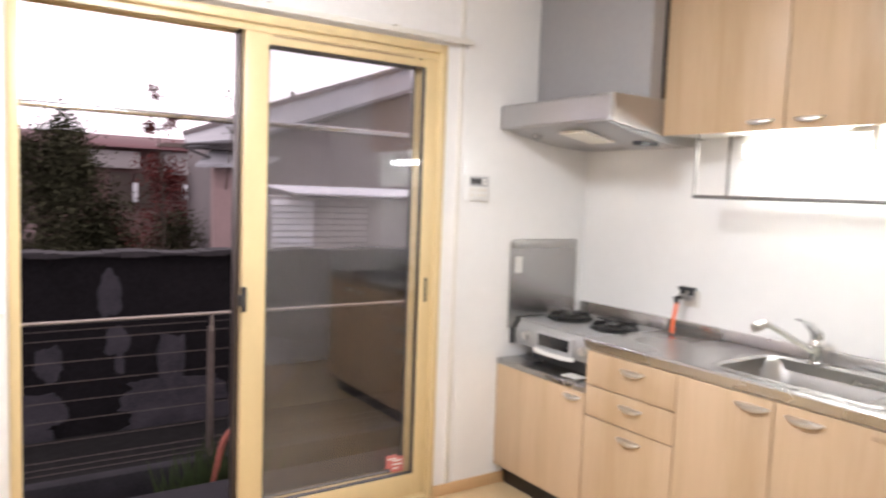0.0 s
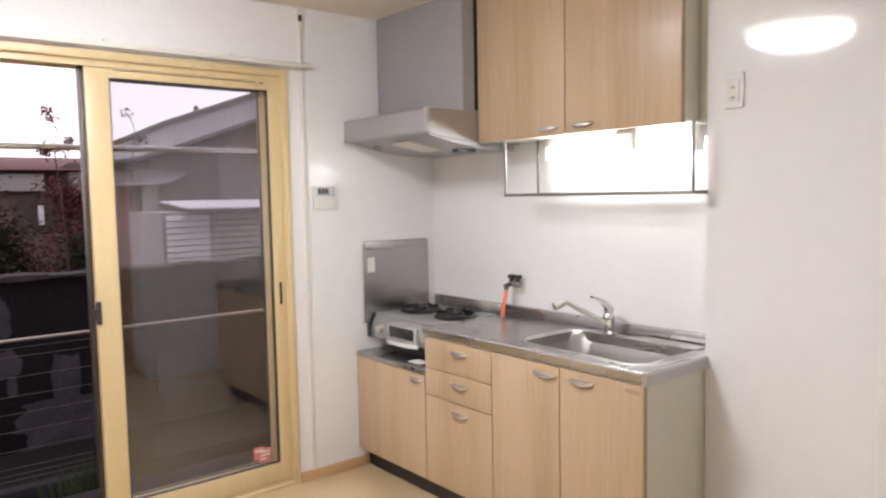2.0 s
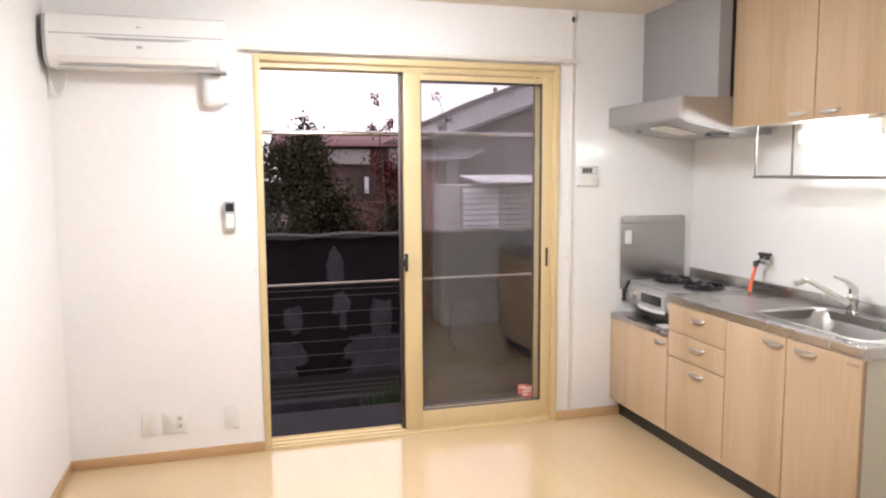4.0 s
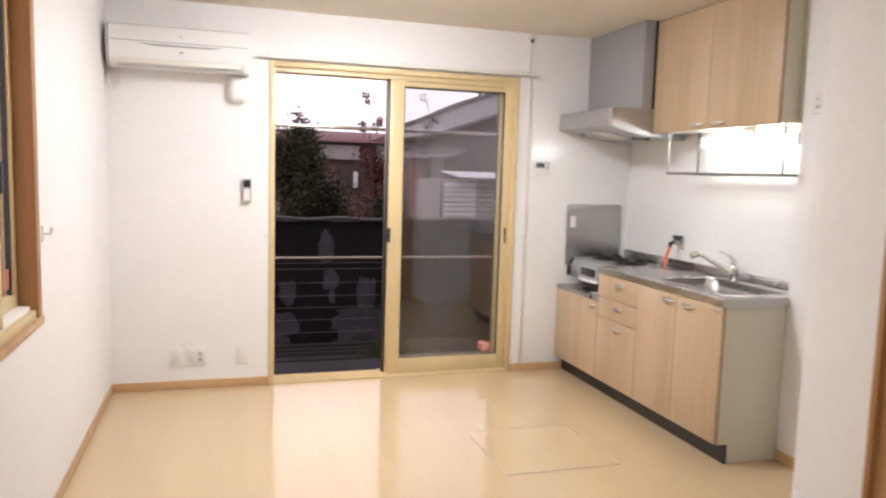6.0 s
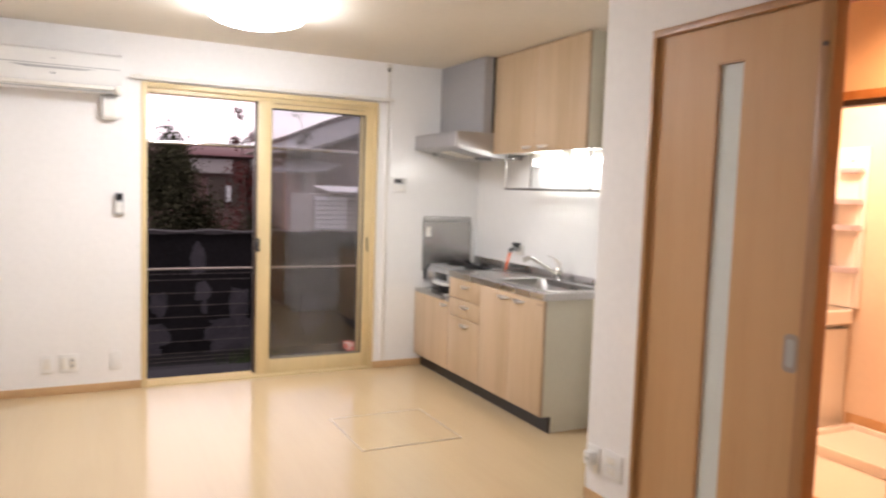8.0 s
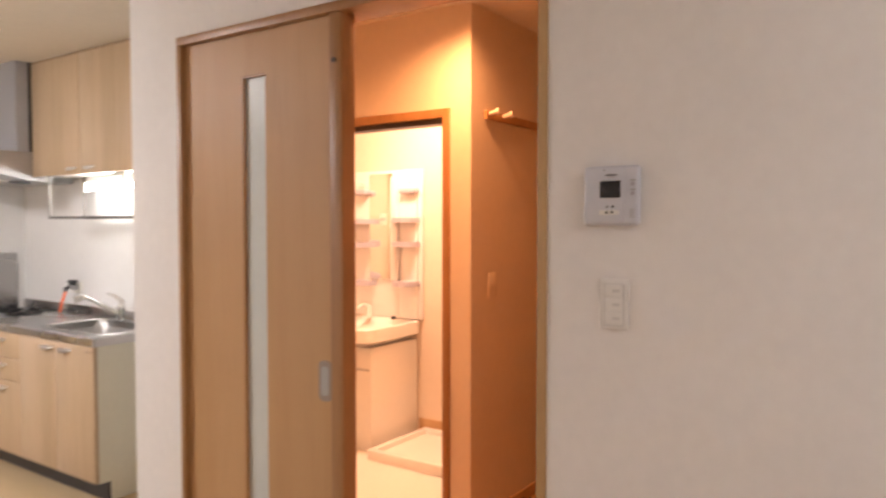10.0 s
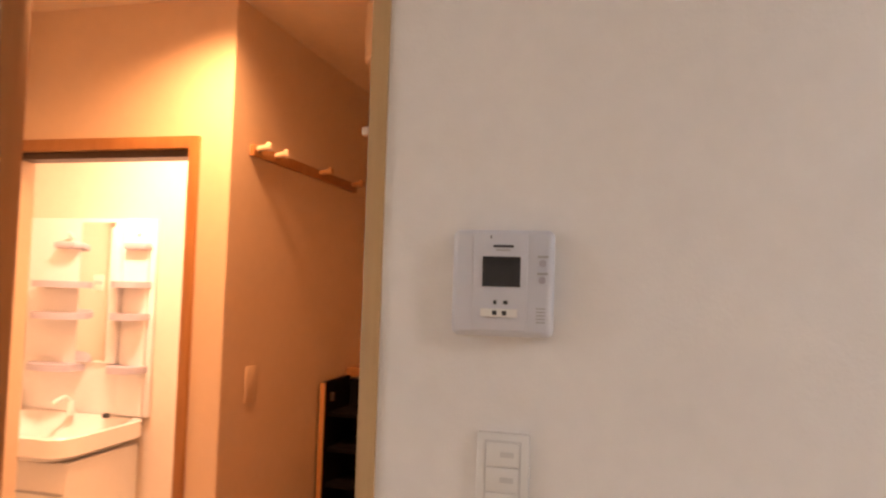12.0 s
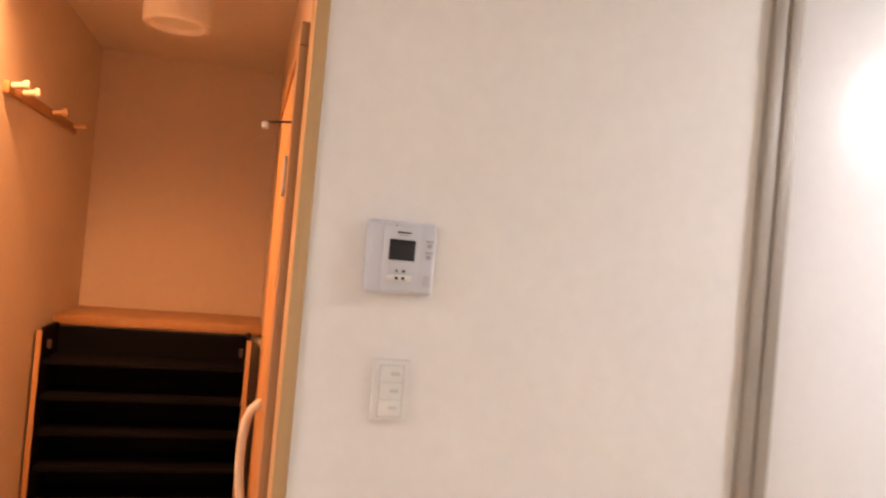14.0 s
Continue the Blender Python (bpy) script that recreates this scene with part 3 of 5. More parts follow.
def pull_handle(parent, y, z, w=0.085, x=XF, depth=0.020):
    """Bow-shaped satin pull on a face looking towards -x."""
    bm = B()
    n = 14
    rows = []
    for i in range(n + 1):
        t = i / n
        s = math.sin(math.pi * t)
        yy = y - w / 2 + w * t
        d = depth * s ** 0.5
        h = 0.006 + 0.017 * s ** 0.7
        zt = z + 0.010 + 0.002 * s
        rows.append([bm.verts.new((x + 0.001, yy, zt)), bm.verts.new((x - d * 0.55 - 0.002, yy, zt - 0.001)), bm.verts.new((x - d - 0.003, yy, zt - 0.006)),
                     bm.verts.new((x - d - 0.003, yy, zt - h * 0.75)), bm.verts.new((x - d * 0.8 - 0.002, yy, zt - h)), bm.verts.new((x - max(d - 0.008, 0.0), yy, zt - h * 0.9))])
    for a, b in zip(rows, rows[1:]):
        for k in range(6):
            bm.faces.new((a[k], a[(k + 1) % 6], b[(k + 1) % 6], b[k]))
    bm.faces.new(rows[0][::-1])
    bm.faces.new(rows[-1])
    bmesh.ops.recalc_face_normals(bm, faces=bm.faces)
    return part("handle", bm, M_handle, parent, "satin nickel bow handle")


def front(parent, name, y0, y1, z0, z1, hy, hz, x=XF, hw=0.085):
    d = part(name, bx(x - 0.018, x, y0 + 0.0015, y1 - 0.0015, z0, z1, bev=0.0015), M_unit, parent)
    pull_handle(d, hy, hz, hw, x - 0.018)
    return d


# cooker base
cb = thing("cooker_base_cabinet", (3.25, -0.30, 0.0), "low ash-laminate base cabinet under the gas cooker", "cabinet")
part("body", bx(XF, XW, -0.602, -0.006, 0.10, 0.606), M_unitside, cb)
front(cb, "door", -0.600, -0.008, 0.105, 0.604, -0.530, 0.572, hw=0.10)
part("kick_board", bx(XF + 0.045, XF + 0.06, -0.602, -0.006, 0.0, 0.10), M_kick, cb)
part("top", bx(XF - 0.02, XW, -0.602, -0.006, 0.606, 0.632, bev=0.003), M_steel, cb, "stainless cooker deck")
part("deck_label", bx(3.03, 3.10, -0.50, -0.40, 0.632, 0.6335), M_paper, cb, "white paper label")

# drawers
db = thing("drawer_cabinet", (3.25, -0.83, 0.0), "ash-laminate base cabinet with three drawers", "cabinet")
part("body", bx(XF, XW, -1.062, -0.604, 0.10, 0.795), M_unitside, db)
for z0, z1 in ((0.652, 0.792), (0.522, 0.647), (0.105, 0.517)):
    front(db, "drawer", -1.062, -0.606, z0, z1, -0.852, z1 - 0.048, hw=0.115)
part("kick_board", bx(XF + 0.045, XF + 0.06, -1.062, -0.604, 0.0, 0.10), M_kick, db)

# sink cabinet
sb = thing("sink_cabinet", (3.25, -1.44, 0.0), "ash-laminate sink cabinet with two doors and grey-green side", "cabinet")
part("body", bx(XF + 0.001, XW, -1.800, -1.064, 0.10, 0.70), M_unitside, sb)
front(sb, "door", -1.440, -1.064, 0.105, 0.792, -1.365, 0.752, hw=0.125)
d = front(sb, "door", -1.818, -1.442, 0.105, 0.792, -1.545, 0.752, hw=0.125)
part("maker_plate", bx(XF - 0.0205, XF - 0.018, -1.805, -1.745, 0.760, 0.773, bev=0.001), M_edge, d, "small brown maker's plate")
part("side_panel", prism(B(), [(XF, 0.10), (XF + 0.062, 0.10), (XF + 0.062, 0.0), (XB - 0.002, 0.0), (XB - 0.002, 0.795), (XF, 0.795)], 1, -1.818, -1.8005), M_unitside, sb, "plain grey-green side panel")
part("edge_band", bx(XF - 0.0185, XF - 0.0005, -1.8205, -1.8185, 0.105, 0.792), M_edge, sb)
part("kick_board", bx(XF + 0.045, XF + 0.06, -1.8195, -1.064, 0.0, 0.099), M_kick, sb)
part("front_rail", bx(XF + 0.001, XF + 0.02, -1.80, -1.064, 0.70, 0.795), M_unitside, sb)

# worktop with sink cut in
wt = thing("worktop", (3.25, -1.2, 0.795), "stainless steel worktop with upstand and pressed sink", "worktop")
X0, X1, Y0, Y1, ZT = XF - 0.025, XW - 0.003, -1.832, -0.592, 0.842
sx0, sx1, sy0, sy1 = 3.045, 3.452, -1.765, -1.125


def rrect(x0, x1, y0, y1, r, n=6):
    out = []
    for cx, cy, a0 in ((x1 - r, y1 - r, 0), (x0 + r, y1 - r, 90), (x0 + r, y0 + r, 180), (x1 - r, y0 + r, 270)):
        for i in range(n + 1):
            a = radians(a0 + 90 * i / n)
            out.append((cx + r * math.cos(a), cy + r * math.sin(a)))
    return out


bm = B()
ZL = ZT - 0.004
ox = (X0 + 0.016, X1, Y0 + 0.016, Y1)
ix = (sx0 + 0.03, sx1 - 0.03, sy0 + 0.03, sy1 - 0.03)
loops = []
for z in (ZL, 0.80):
    loops.append([[bm.verts.new((q[a], q[b], z)) for a, b in ((0, 2), (1, 2), (1, 3), (0, 3))] for q in (ox, ix)])
for k in range(4):
    n = (k + 1) % 4
    for (o, i_) in loops:
        bm.faces.new((o[k], o[n], i_[n], i_[k]))
    for q in (0, 1):
        bm.faces.new((loops[0][q][k], loops[0][q][n], loops[1][q][n], loops[1][q][k]))
bmesh.ops.recalc_face_normals(bm, faces=bm.faces)
part("top", bm, M_steel, wt)
nose = [(X0 + 0.012, 0.797), (X0 + 0.001, ZT - 0.014), (X0, ZT - 0.008), (X0 + 0.003, ZT - 0.002), (X0 + 0.009, ZT), (X0 + 0.017, ZT - 0.003), (X0 + 0.017, 0.797)]
part("front_nosing", prism(B(), nose, 1, Y0, Y1 + 0.002), M_steel, wt)
part("end_nosing", prism(B(), [(Y0 - 0.003, 0.797), (Y0 - 0.003, ZT - 0.008), (Y0 + 0.002, ZT - 0.001), (Y0 + 0.017, ZT - 0.003), (Y0 + 0.017, 0.797)], 0, X0 + 0.001, XB - 0.002), M_steelx, wt)
part("upstand", bx(X1 - 0.022, X1, -1.836, Y1, ZL, ZT + 0.045, bev=0.004), M_steel, wt)
part("upstand_return", bx(X1 - 0.022, X1, Y1 + 0.001, -0.026, 0.634, ZT + 0.045, bev=0.003), M_steel, wt, "steel upstand behind the cooker")
# sink: outline rings stepped down, rounded bulge to the back
bm = B()
rings = []
for inset, z in ((-0.012, ZL + 0.0006), (-0.007, ZL + 0.0035), (0.006, ZL + 0.004), (0.013, ZL - 0.002), (0.022, ZT - 0.02), (0.034, ZT - 0.13), (0.075, ZT - 0.165), (0.12, ZT - 0.17)):
    r = max(0.10 - inset * 0.3, 0.03)
    ring = []
    for px, py in rrect(sx0 + inset, sx1 - inset, sy0 + inset, sy1 - inset, r, 8):
        ring.append(bm.verts.new((px, py, z)))
    rings.append(ring)
for a, b in zip(rings, rings[1:]):
    for k in range(len(a)):
        bm.faces.new((a[k], a[(k + 1) % len(a)], b[(k + 1) % len(a)], b[k]))
bm.faces.new(rings[-1])
bmesh.ops.recalc_face_normals(bm, faces=bm.faces)
part("sink_bowl", bm, M_steelx, wt, "pressed stainless sink bowl")
part("sink_ledge", prism(B(), [(p[0], p[1]) for p in rrect(3.400, 3.490, -1.752, -1.445, 0.035, 6)], 2, ZL + 0.001, ZL + 0.0075), M_steelx, wt)
bm = B()
for i in range(5):
    yy = -1.70 + i * 0.022
    cyl(bm, (3.10, yy, ZT - 0.04), (3.36, yy, ZT - 0.04), 0.002, seg=8)
part("drain_grid", bm, M_steelx, wt, "thin steel draining rods")
part("drain", lathe(B(), [(0.055, 0.0), (0.055, 0.004), (0.04, 0.006), (0.035, -0.004)], (3.27, -1.35, ZT - 0.17), 24), M_steelx, wt)

# mixer tap
tp = thing("mixer_tap", (3.475, -1.345, ZT), "chrome single-lever kitchen mixer tap", "tap")
part("base", lathe(B(), [(0.027, 0.0), (0.027, 0.008), (0.023, 0.012), (0.023, 0.058), (0.025, 0.062), (0.025, 0.082), (0.018, 0.092)], (3.475, -1.345, ZT), 24), M_chrome, tp)
part("spout", tube(B(), curve([(3.465, -1.342, ZT + 0.045), (3.40, -1.300, ZT + 0.088), (3.325, -1.252, ZT + 0.138), (3.298, -1.236, ZT + 0.146)], 8), [0.014 - 0.0002 * i for i in range(25)], 12), M_chrome, tp)
part("spout_head", cyl(B(), (3.308, -1.242, ZT + 0.146), (3.266, -1.222, ZT + 0.128), 0.016, 0.019, 16), M_handle, tp, "pale satin spout tip")
lv = prism(B(), [(-0.012, 0.0), (0.014, 0.0), (0.016, 0.03), (-0.03, 0.068), (-0.078, 0.082), (-0.080, 0.074), (-0.045, 0.058), (-0.014, 0.025)], 1, -0.016, 0.016)
lo = part("lever", lv, M_chrome, tp)
lo.matrix_parent_inverse = Matrix()
lo.matrix_basis = pose(0, 0, 0.086, 0, 0, -25)
tp.location += Vector((-0.038, 0.027, 0))

# gas valve and hose
gv = thing("gas_valve", (XW, -0.675, 1.0), "grey metal twin gas valve with black taps on the wall", "gas valve")
part("plate", bx(XW - 0.012, XW, -0.70, -0.62, 0.955, 1.03, bev=0.004), M_cream, gv)
part("body", cyl(cyl(B(), (XW, -0.66, 1.0), (XW - 0.05, -0.66, 1.0), 0.017), (XW - 0.045, -0.625, 1.005), (XW - 0.045, -0.695, 1.005), 0.013), M_steelx, gv)
for y in (-0.64, -0.685):
    part("tap_knob", box(cyl(B(), (XW - 0.045, y, 1.012), (XW - 0.045, y, 1.035), 0.012), XW - 0.06, XW - 0.03, y - 0.016, y + 0.016, 1.03, 1.048, bev=0.004), M_dark, gv)
part("outlet", cyl(B(), (XW - 0.05, -0.64, 1.0), (XW - 0.085, -0.628, 0.992), 0.010, seg=12), M_black, gv)
gv.location += Vector((0, -0.038, 0))
gh = thing("gas_hose", (XW - 0.12, -0.69, 0.842), "orange rubber gas hose running down to the cooker", "hose")
part("hose", tube(B(), curve([(XW - 0.075, -0.673, 0.990), (XW - 0.090, -0.680, 0.95), (XW - 0.112, -0.688, 0.90), (XW - 0.128, -0.697, 0.846)], 8), 0.009, 12), M_orange, gh)
part("clip", cyl(B(), (XW - 0.075, -0.673, 0.990), (XW - 0.083, -0.676, 0.972), 0.012, seg=12), M_dark, gh)

# gas cooker
gc = thing("gas_cooker", (3.24, -0.31, 0.632), "silver two-burner gas cooker with grill window", "gas cooker")
bm = B()
part("body", prism(bm, [(3.035, 0.66), (3.02, 0.70), (3.03, 0.752), (3.05, 0.772), (3.47, 0.772), (3.47, 0.66), (3.10, 0.645)], 1, -0.585, -0.03), M_stove, gc, "silver-grey enamelled body")
part("top_plate", bx(3.045, 3.475, -0.590, -0.025, 0.770, 0.786, bev=0.005), M_stove, gc)
part("grill_door", box(B(), 3.012, 3.030, -0.43, -0.185, 0.668, 0.752, bev=0.006), M_greypl, gc)
part("grill_window", bx(3.008, 3.014, -0.41, -0.205, 0.688, 0.742, bev=0.004), M_screen, gc, "dark grill window")
part("grill_handle", prism(B(), [(3.010, -0.445), (2.988, -0.40), (2.982, -0.31), (2.988, -0.22), (3.010, -0.175), (3.016, -0.175), (3.0, -0.31), (3.016, -0.445)], 2, 0.655, 0.672), M_white, gc)
for y in (-0.115, -0.50):
    part("knob", cyl(B(), (3.028, y, 0.715), (3.000, y, 0.712), 0.022, 0.018, 20), M_handle, gc)
part("leg_base", bx(3.10, 3.42, -0.55, -0.07, 0.590, 0.66), M_dark, gc)
for y in (-0.165, -0.455):
    c = (3.25, y, 0.786)
    tr = part("burner", lathe(B(), [(0.052, 0.0), (0.052, 0.012), (0.04, 0.018), (0.038, 0.026), (0.02, 0.028)], c, 28), M_black, gc, "black burner head")
    bm = B()
    ring = [(c[0] + 0.095 * math.cos(a), c[1] + 0.095 * math.sin(a), 0.800) for a in [k * 2 * math.pi / 36 for k in range(37)]]
    tube(bm, ring, 0.006, 8)
    for k in range(6):
        a = k * math.pi / 3 + 0.3
        tube(bm, [(c[0] + 0.035 * math.cos(a), c[1] + 0.035 * math.sin(a), 0.818), (c[0] + 0.085 * math.cos(a), c[1] + 0.085 * math.sin(a), 0.818), (c[0] + 0.105 * math.cos(a), c[1] + 0.105 * math.sin(a), 0.788)], 0.0055, 6)
    part("trivet", bm, M_black, gc, "black enamelled pan support")
    part("drip_tray", lathe(B(), [(0.105, 0.0), (0.112, 0.004), (0.10, 0.006), (0.06, 0.002)], c, 32), M_black, gc)
part("grill_vent", bx(3.40, 3.455, -0.42, -0.20, 0.786, 0.792, bev=0.002), M_dark, gc)

gc.location += Vector((0.045, -0.008, 0.042))

gp = thing("splash_guard", (3.25, -0.02, 0.78), "grey stainless splash guard panel behind the cooker", "splash guard")
bm = B()
poly = [(3.033, 0.775), (3.468, 0.775), (3.468, 1.195), (3.455, 1.210), (3.046, 1.210), (3.033, 1.195)]
part("panel", prism(bm, poly, 1, -0.020, -0.012), M_steel, gp)
part("folded_edge", bx(3.040, 3.462, -0.0245, -0.020, 1.165, 1.207, bev=0.002), M_steelx, gp)
part("paper_label", bx(3.058, 3.102, -0.0215, -0.0201, 1.045, 1.125), M_paper, gp, "white paper label")
part("clamp", bx(3.050, 3.066, -0.03, -0.010, 0.70, 0.778, bev=0.003), M_dark, gp)
part("clamp", bx(3.435, 3.451, -0.03, -0.010, 0.70, 0.778, bev=0.003), M_dark, gp)

# range hood
hd = thing("range_hood", (3.25, -0.35, 1.70), "grey metal range hood with curved underside and duct box", "range hood")
prof = [(2.953, 1.733), (2.945, 1.741), (2.945, 1.834), (2.953, 1.842), (XW - 0.002, 1.842), (XW - 0.002, 1.695), (3.32, 1.696), (3.20, 1.702), (3.10, 1.713), (3.02, 1.725)]
part("canopy", prism(B(), prof, 1, -0.704, -0.008), M_hood, hd)
part("corner_trim", cyl(B(), (2.962, -0.690, 1.735), (2.962, -0.690, 1.8425), 0.019, seg=20), M_steelx, hd, "bright rounded corner")
part("lip", bx(2.942, 2.952, -0.69, -0.008, 1.729, 1.738, bev=0.002), M_steelx, hd)
belly = [(2.975, 1.728)] + [(2.975 + 0.54 * k / 10, 1.728 - 0.066 * math.sin(math.pi * min(1.0, k / 10 * 1.15) / 2) ** 0.9) for k in range(1, 11)] + [(XW - 0.015, 1.74), (2.975, 1.74)]
part("belly", prism(B(), belly, 1, -0.672, -0.030), M_hood, hd, "curved grey underside of the hood")
part("duct_box", bx(3.162, XW - 0.002, -0.702, -0.008, 1.842, H - 0.002, bev=0.002), M_duct, hd)
part("side_filler", bx(3.232, XW - 0.002, -0.7065, -0.7045, 1.845, H - 0.002), M_kick, hd, "dark filler strip")
part("filter", prism(B(), [(3.02, 1.700), (3.21, 1.6685), (3.21, 1.675), (3.02, 1.712)], 1, -0.48, -0.33), M_cream, hd, "pale lamp cover under the hood")
part("oil_cup", lathe(B(), [(0.018, 0.0), (0.022, -0.02), (0.012, -0.03)], (3.06, -0.14, 1.715), 16), M_greypl, hd)
part("side_lip", prism(B(), [(2.960, 1.730), (3.10, 1.708), (3.20, 1.697), (3.30, 1.691), (XW - 0.002, 1.690), (XW - 0.002, 1.697), (3.30, 1.699), (3.20, 1.705), (3.10, 1.716), (2.960, 1.737)], 1, -0.707, -0.700), M_steelx, hd)
part("switch_box", bx(3.13, 3.24, -0.70, -0.655, 1.648, 1.666, bev=0.003), M_dark, hd, "small black switch box")

# wall cupboard
wcb = thing("wall_cupboard", (3.40, -1.25, 1.695), "ash-laminate two-door wall cupboard reaching the ceiling", "cupboard")
part("body", bx(3.268, XW, -1.786, -0.708, 1.705, H - 0.002), M_unitside, wcb)
for y0, y1, hy in ((-1.242, -0.708, -1.150), (-1.786, -1.244, -1.335)):
    front(wcb, "door", y0, y1, 1.692, H - 0.016, hy, 1.722, x=3.266, hw=0.11)
part("top_filler", bx(3.252, 3.268, -1.786, -0.708, H - 0.014, H - 0.003), M_edge, wcb)
part("edge_band", bx(3.2475, 3.266, -1.7885, -1.7865, 1.692, H - 0.016), M_edge, wcb)
part("end_filler", bx(XB + 0.002, XW - 0.01, -1.819, -1.7885, 1.705, H - 0.002), M_unitside, wcb)
part("underside", bx(3.268, XW, -1.786, -0.708, 1.699, 1.7045), M_cream, wcb)

# hanging rack
hr = thing("hanging_shelf", (3.35, -1.35, 1.45), "wire-framed hanging shelf under the wall cupboard", "shelf")
for x, y in ((3.262, -0.875), (3.262, -1.825), (3.475, -0.875)):
    part("hanger", bx(x - 0.004, x + 0.004, y - 0.004, y + 0.004, 1.452, 1.70), M_rack, hr)
bm = B()
box(bm, 3.255, 3.268, -1.83, -0.868, 1.438, 1.452, bev=0.002)
box(bm, 3.500, 3.512, -1.83, -0.868, 1.438, 1.452, bev=0.002)
box(bm, 3.268, 3.500, -0.880, -0.868, 1.438, 1.452, bev=0.002)
box(bm, 3.268, 3.352, -1.83, -1.818, 1.438, 1.452, bev=0.002)
part("frame", bm, M_rack, hr, "grey steel shelf rim")
bm = B()
for i in range(8):
    x = 3.285 + i * 0.028
    cyl(bm, (x, -1.82, 1.442), (x, -0.875, 1.442), 0.0025, seg=6)
part("wires", bm, M_rack, hr)

# under-cupboard light
ul = thing("sink_light", (3.45, -1.33, 1.66), "fluorescent tube light over the sink, switched on", "sink light")
part("base", bx(3.44, XW, -1.74, -0.96, 1.655, 1.698, bev=0.004), M_white, ul)
part("tube", cyl(B(), (3.445, -1.72, 1.628), (3.445, -0.98, 1.628), 0.0165, seg=16), M_tube, ul, "glowing white tube")
part("holder", bx(3.42, 3.47, -1.745, -1.722, 1.60, 1.66, bev=0.005), M_white, ul)
part("holder", bx(3.42, 3.47, -0.978, -0.955, 1.60, 1.66, bev=0.005), M_white, ul)
part("pull_switch", box(bx(3.335, 3.365, -1.53, -1.50, 1.612, 1.699, bev=0.008), 3.338, 3.362, -1.51, -1.43, 1.678, 1.698, bev=0.004), M_cream, ul, "cream pull switch")

# ---- hall doorway ----
dr = thing("sliding_door", (XP + 0.02, -3.33, 0.0), "maple-laminate sliding door with narrow frosted glass slit, slid open", "door")
xf0, xf1 = XP + 0.016, XP + 0.050
bm = B()
box(bm, xf0, xf1, -3.268, -2.958, 0.012, 2.060)
box(bm, xf0, xf1, -3.690, -3.386, 0.012, 2.060)
box(bm, xf0, xf1, -3.386, -3.268, 0.012, 0.205)
box(bm, xf0, xf1, -3.386, -3.268, 1.918, 2.060)
lf = part("leaf", bm, M_door, dr)
part("glass_slit", bx(xf0 + 0.012, xf0 + 0.018, -3.390, -3.264, 0.200, 1.922), M_frost, dr, "white frosted glass")
part("slit_frame", box(bx(xf0 - 0.001, xf1, -3.276, -3.268, 0.205, 1.918), xf0 - 0.001, xf1, -3.386, -3.268, 1.910, 1.918), M_casing, dr)
part("finger_pull", prism(B(), [(p[0], p[1]) for p in rrect(-3.682, -3.628, 0.842, 0.972, 0.018, 5)], 0, xf0 - 0.003, xf0 + 0.004), M_alu, dr, "satin metal recessed pull")
part("finger_recess", prism(B(), [(p[0], p[1]) for p in rrect(-3.670, -3.640, 0.860, 0.954, 0.012, 5)], 0, xf0 - 0.0038, xf0 + 0.004), M_greypl, dr)

structure("trim_doorway", box(box(box(B(), XP - 0.008, XP + 0.130, -2.958, -2.936, 0.0, 2.062, bev=0.002), XP - 0.008, XP + 0.130, -4.443, -2.936, 2.062, 2.092, bev=0.002),
          XP + 0.002, XP + 0.064, -3.742, -3.692, 0.0, 2.062, bev=0.002), M_casing, "brown oak door casing", "door frame")
structure("trim_jamb_south", bx(XP - 0.006, XP + 0.130, -4.443, -4.416, 0.0, 2.062, bev=0.002), M_jamb, "pale oak door jamb", "door frame")
structure("wall_pocket", bx(XP + 0.070, XP + 0.118, -3.600, -2.958, 0.0, 2.062), M_wall, "thin wall behind the slid door", "wall")
cw = thing("bumper_screw", (XP - 0.002, -3.714, 1.916), "small dark door-stop screw on the jamb", "screw")
part("head", cyl(B(), (XP + 0.004, -3.714, 1.916), (XP - 0.004, -3.714, 1.916), 0.008, seg=12), M_bronze, cw)


def side_plate(name, label, y0, y1, z0, z1, x=XP):
    e = thing(name, (x, (y0 + y1) / 2, z0), label, "socket")
    part("plate", bx(x - 0.009, x, y0, y1, z0, z1, bev=0.003), M_white, e)
    return e


s1 = side_plate("wall_outlet", "white socket with a plugged adapter on the partition end", -2.735, -2.648, 0.150, 0.270)
part("adapter", bx(XP - 0.045, XP - 0.009, -2.715, -2.668, 0.185, 0.247, bev=0.006), M_white, s1, "white plug adapter")
part("slot", box(bx(XP - 0.047, XP - 0.045, -2.70, -2.697, 0.207, 0.223), XP - 0.047, XP - 0.045, -2.688, -2.685, 0.207, 0.223), M_dark, s1)
s2 = side_plate("wall_outlet", "white double wall socket on the partition", -2.885, -2.765, 0.160, 0.280)
for z in (0.195, 0.24):
    part("insert", bx(XP - 0.012, XP - 0.009, -2.845, -2.79, z - 0.016, z + 0.016, bev=0.002), M_cream, s2)

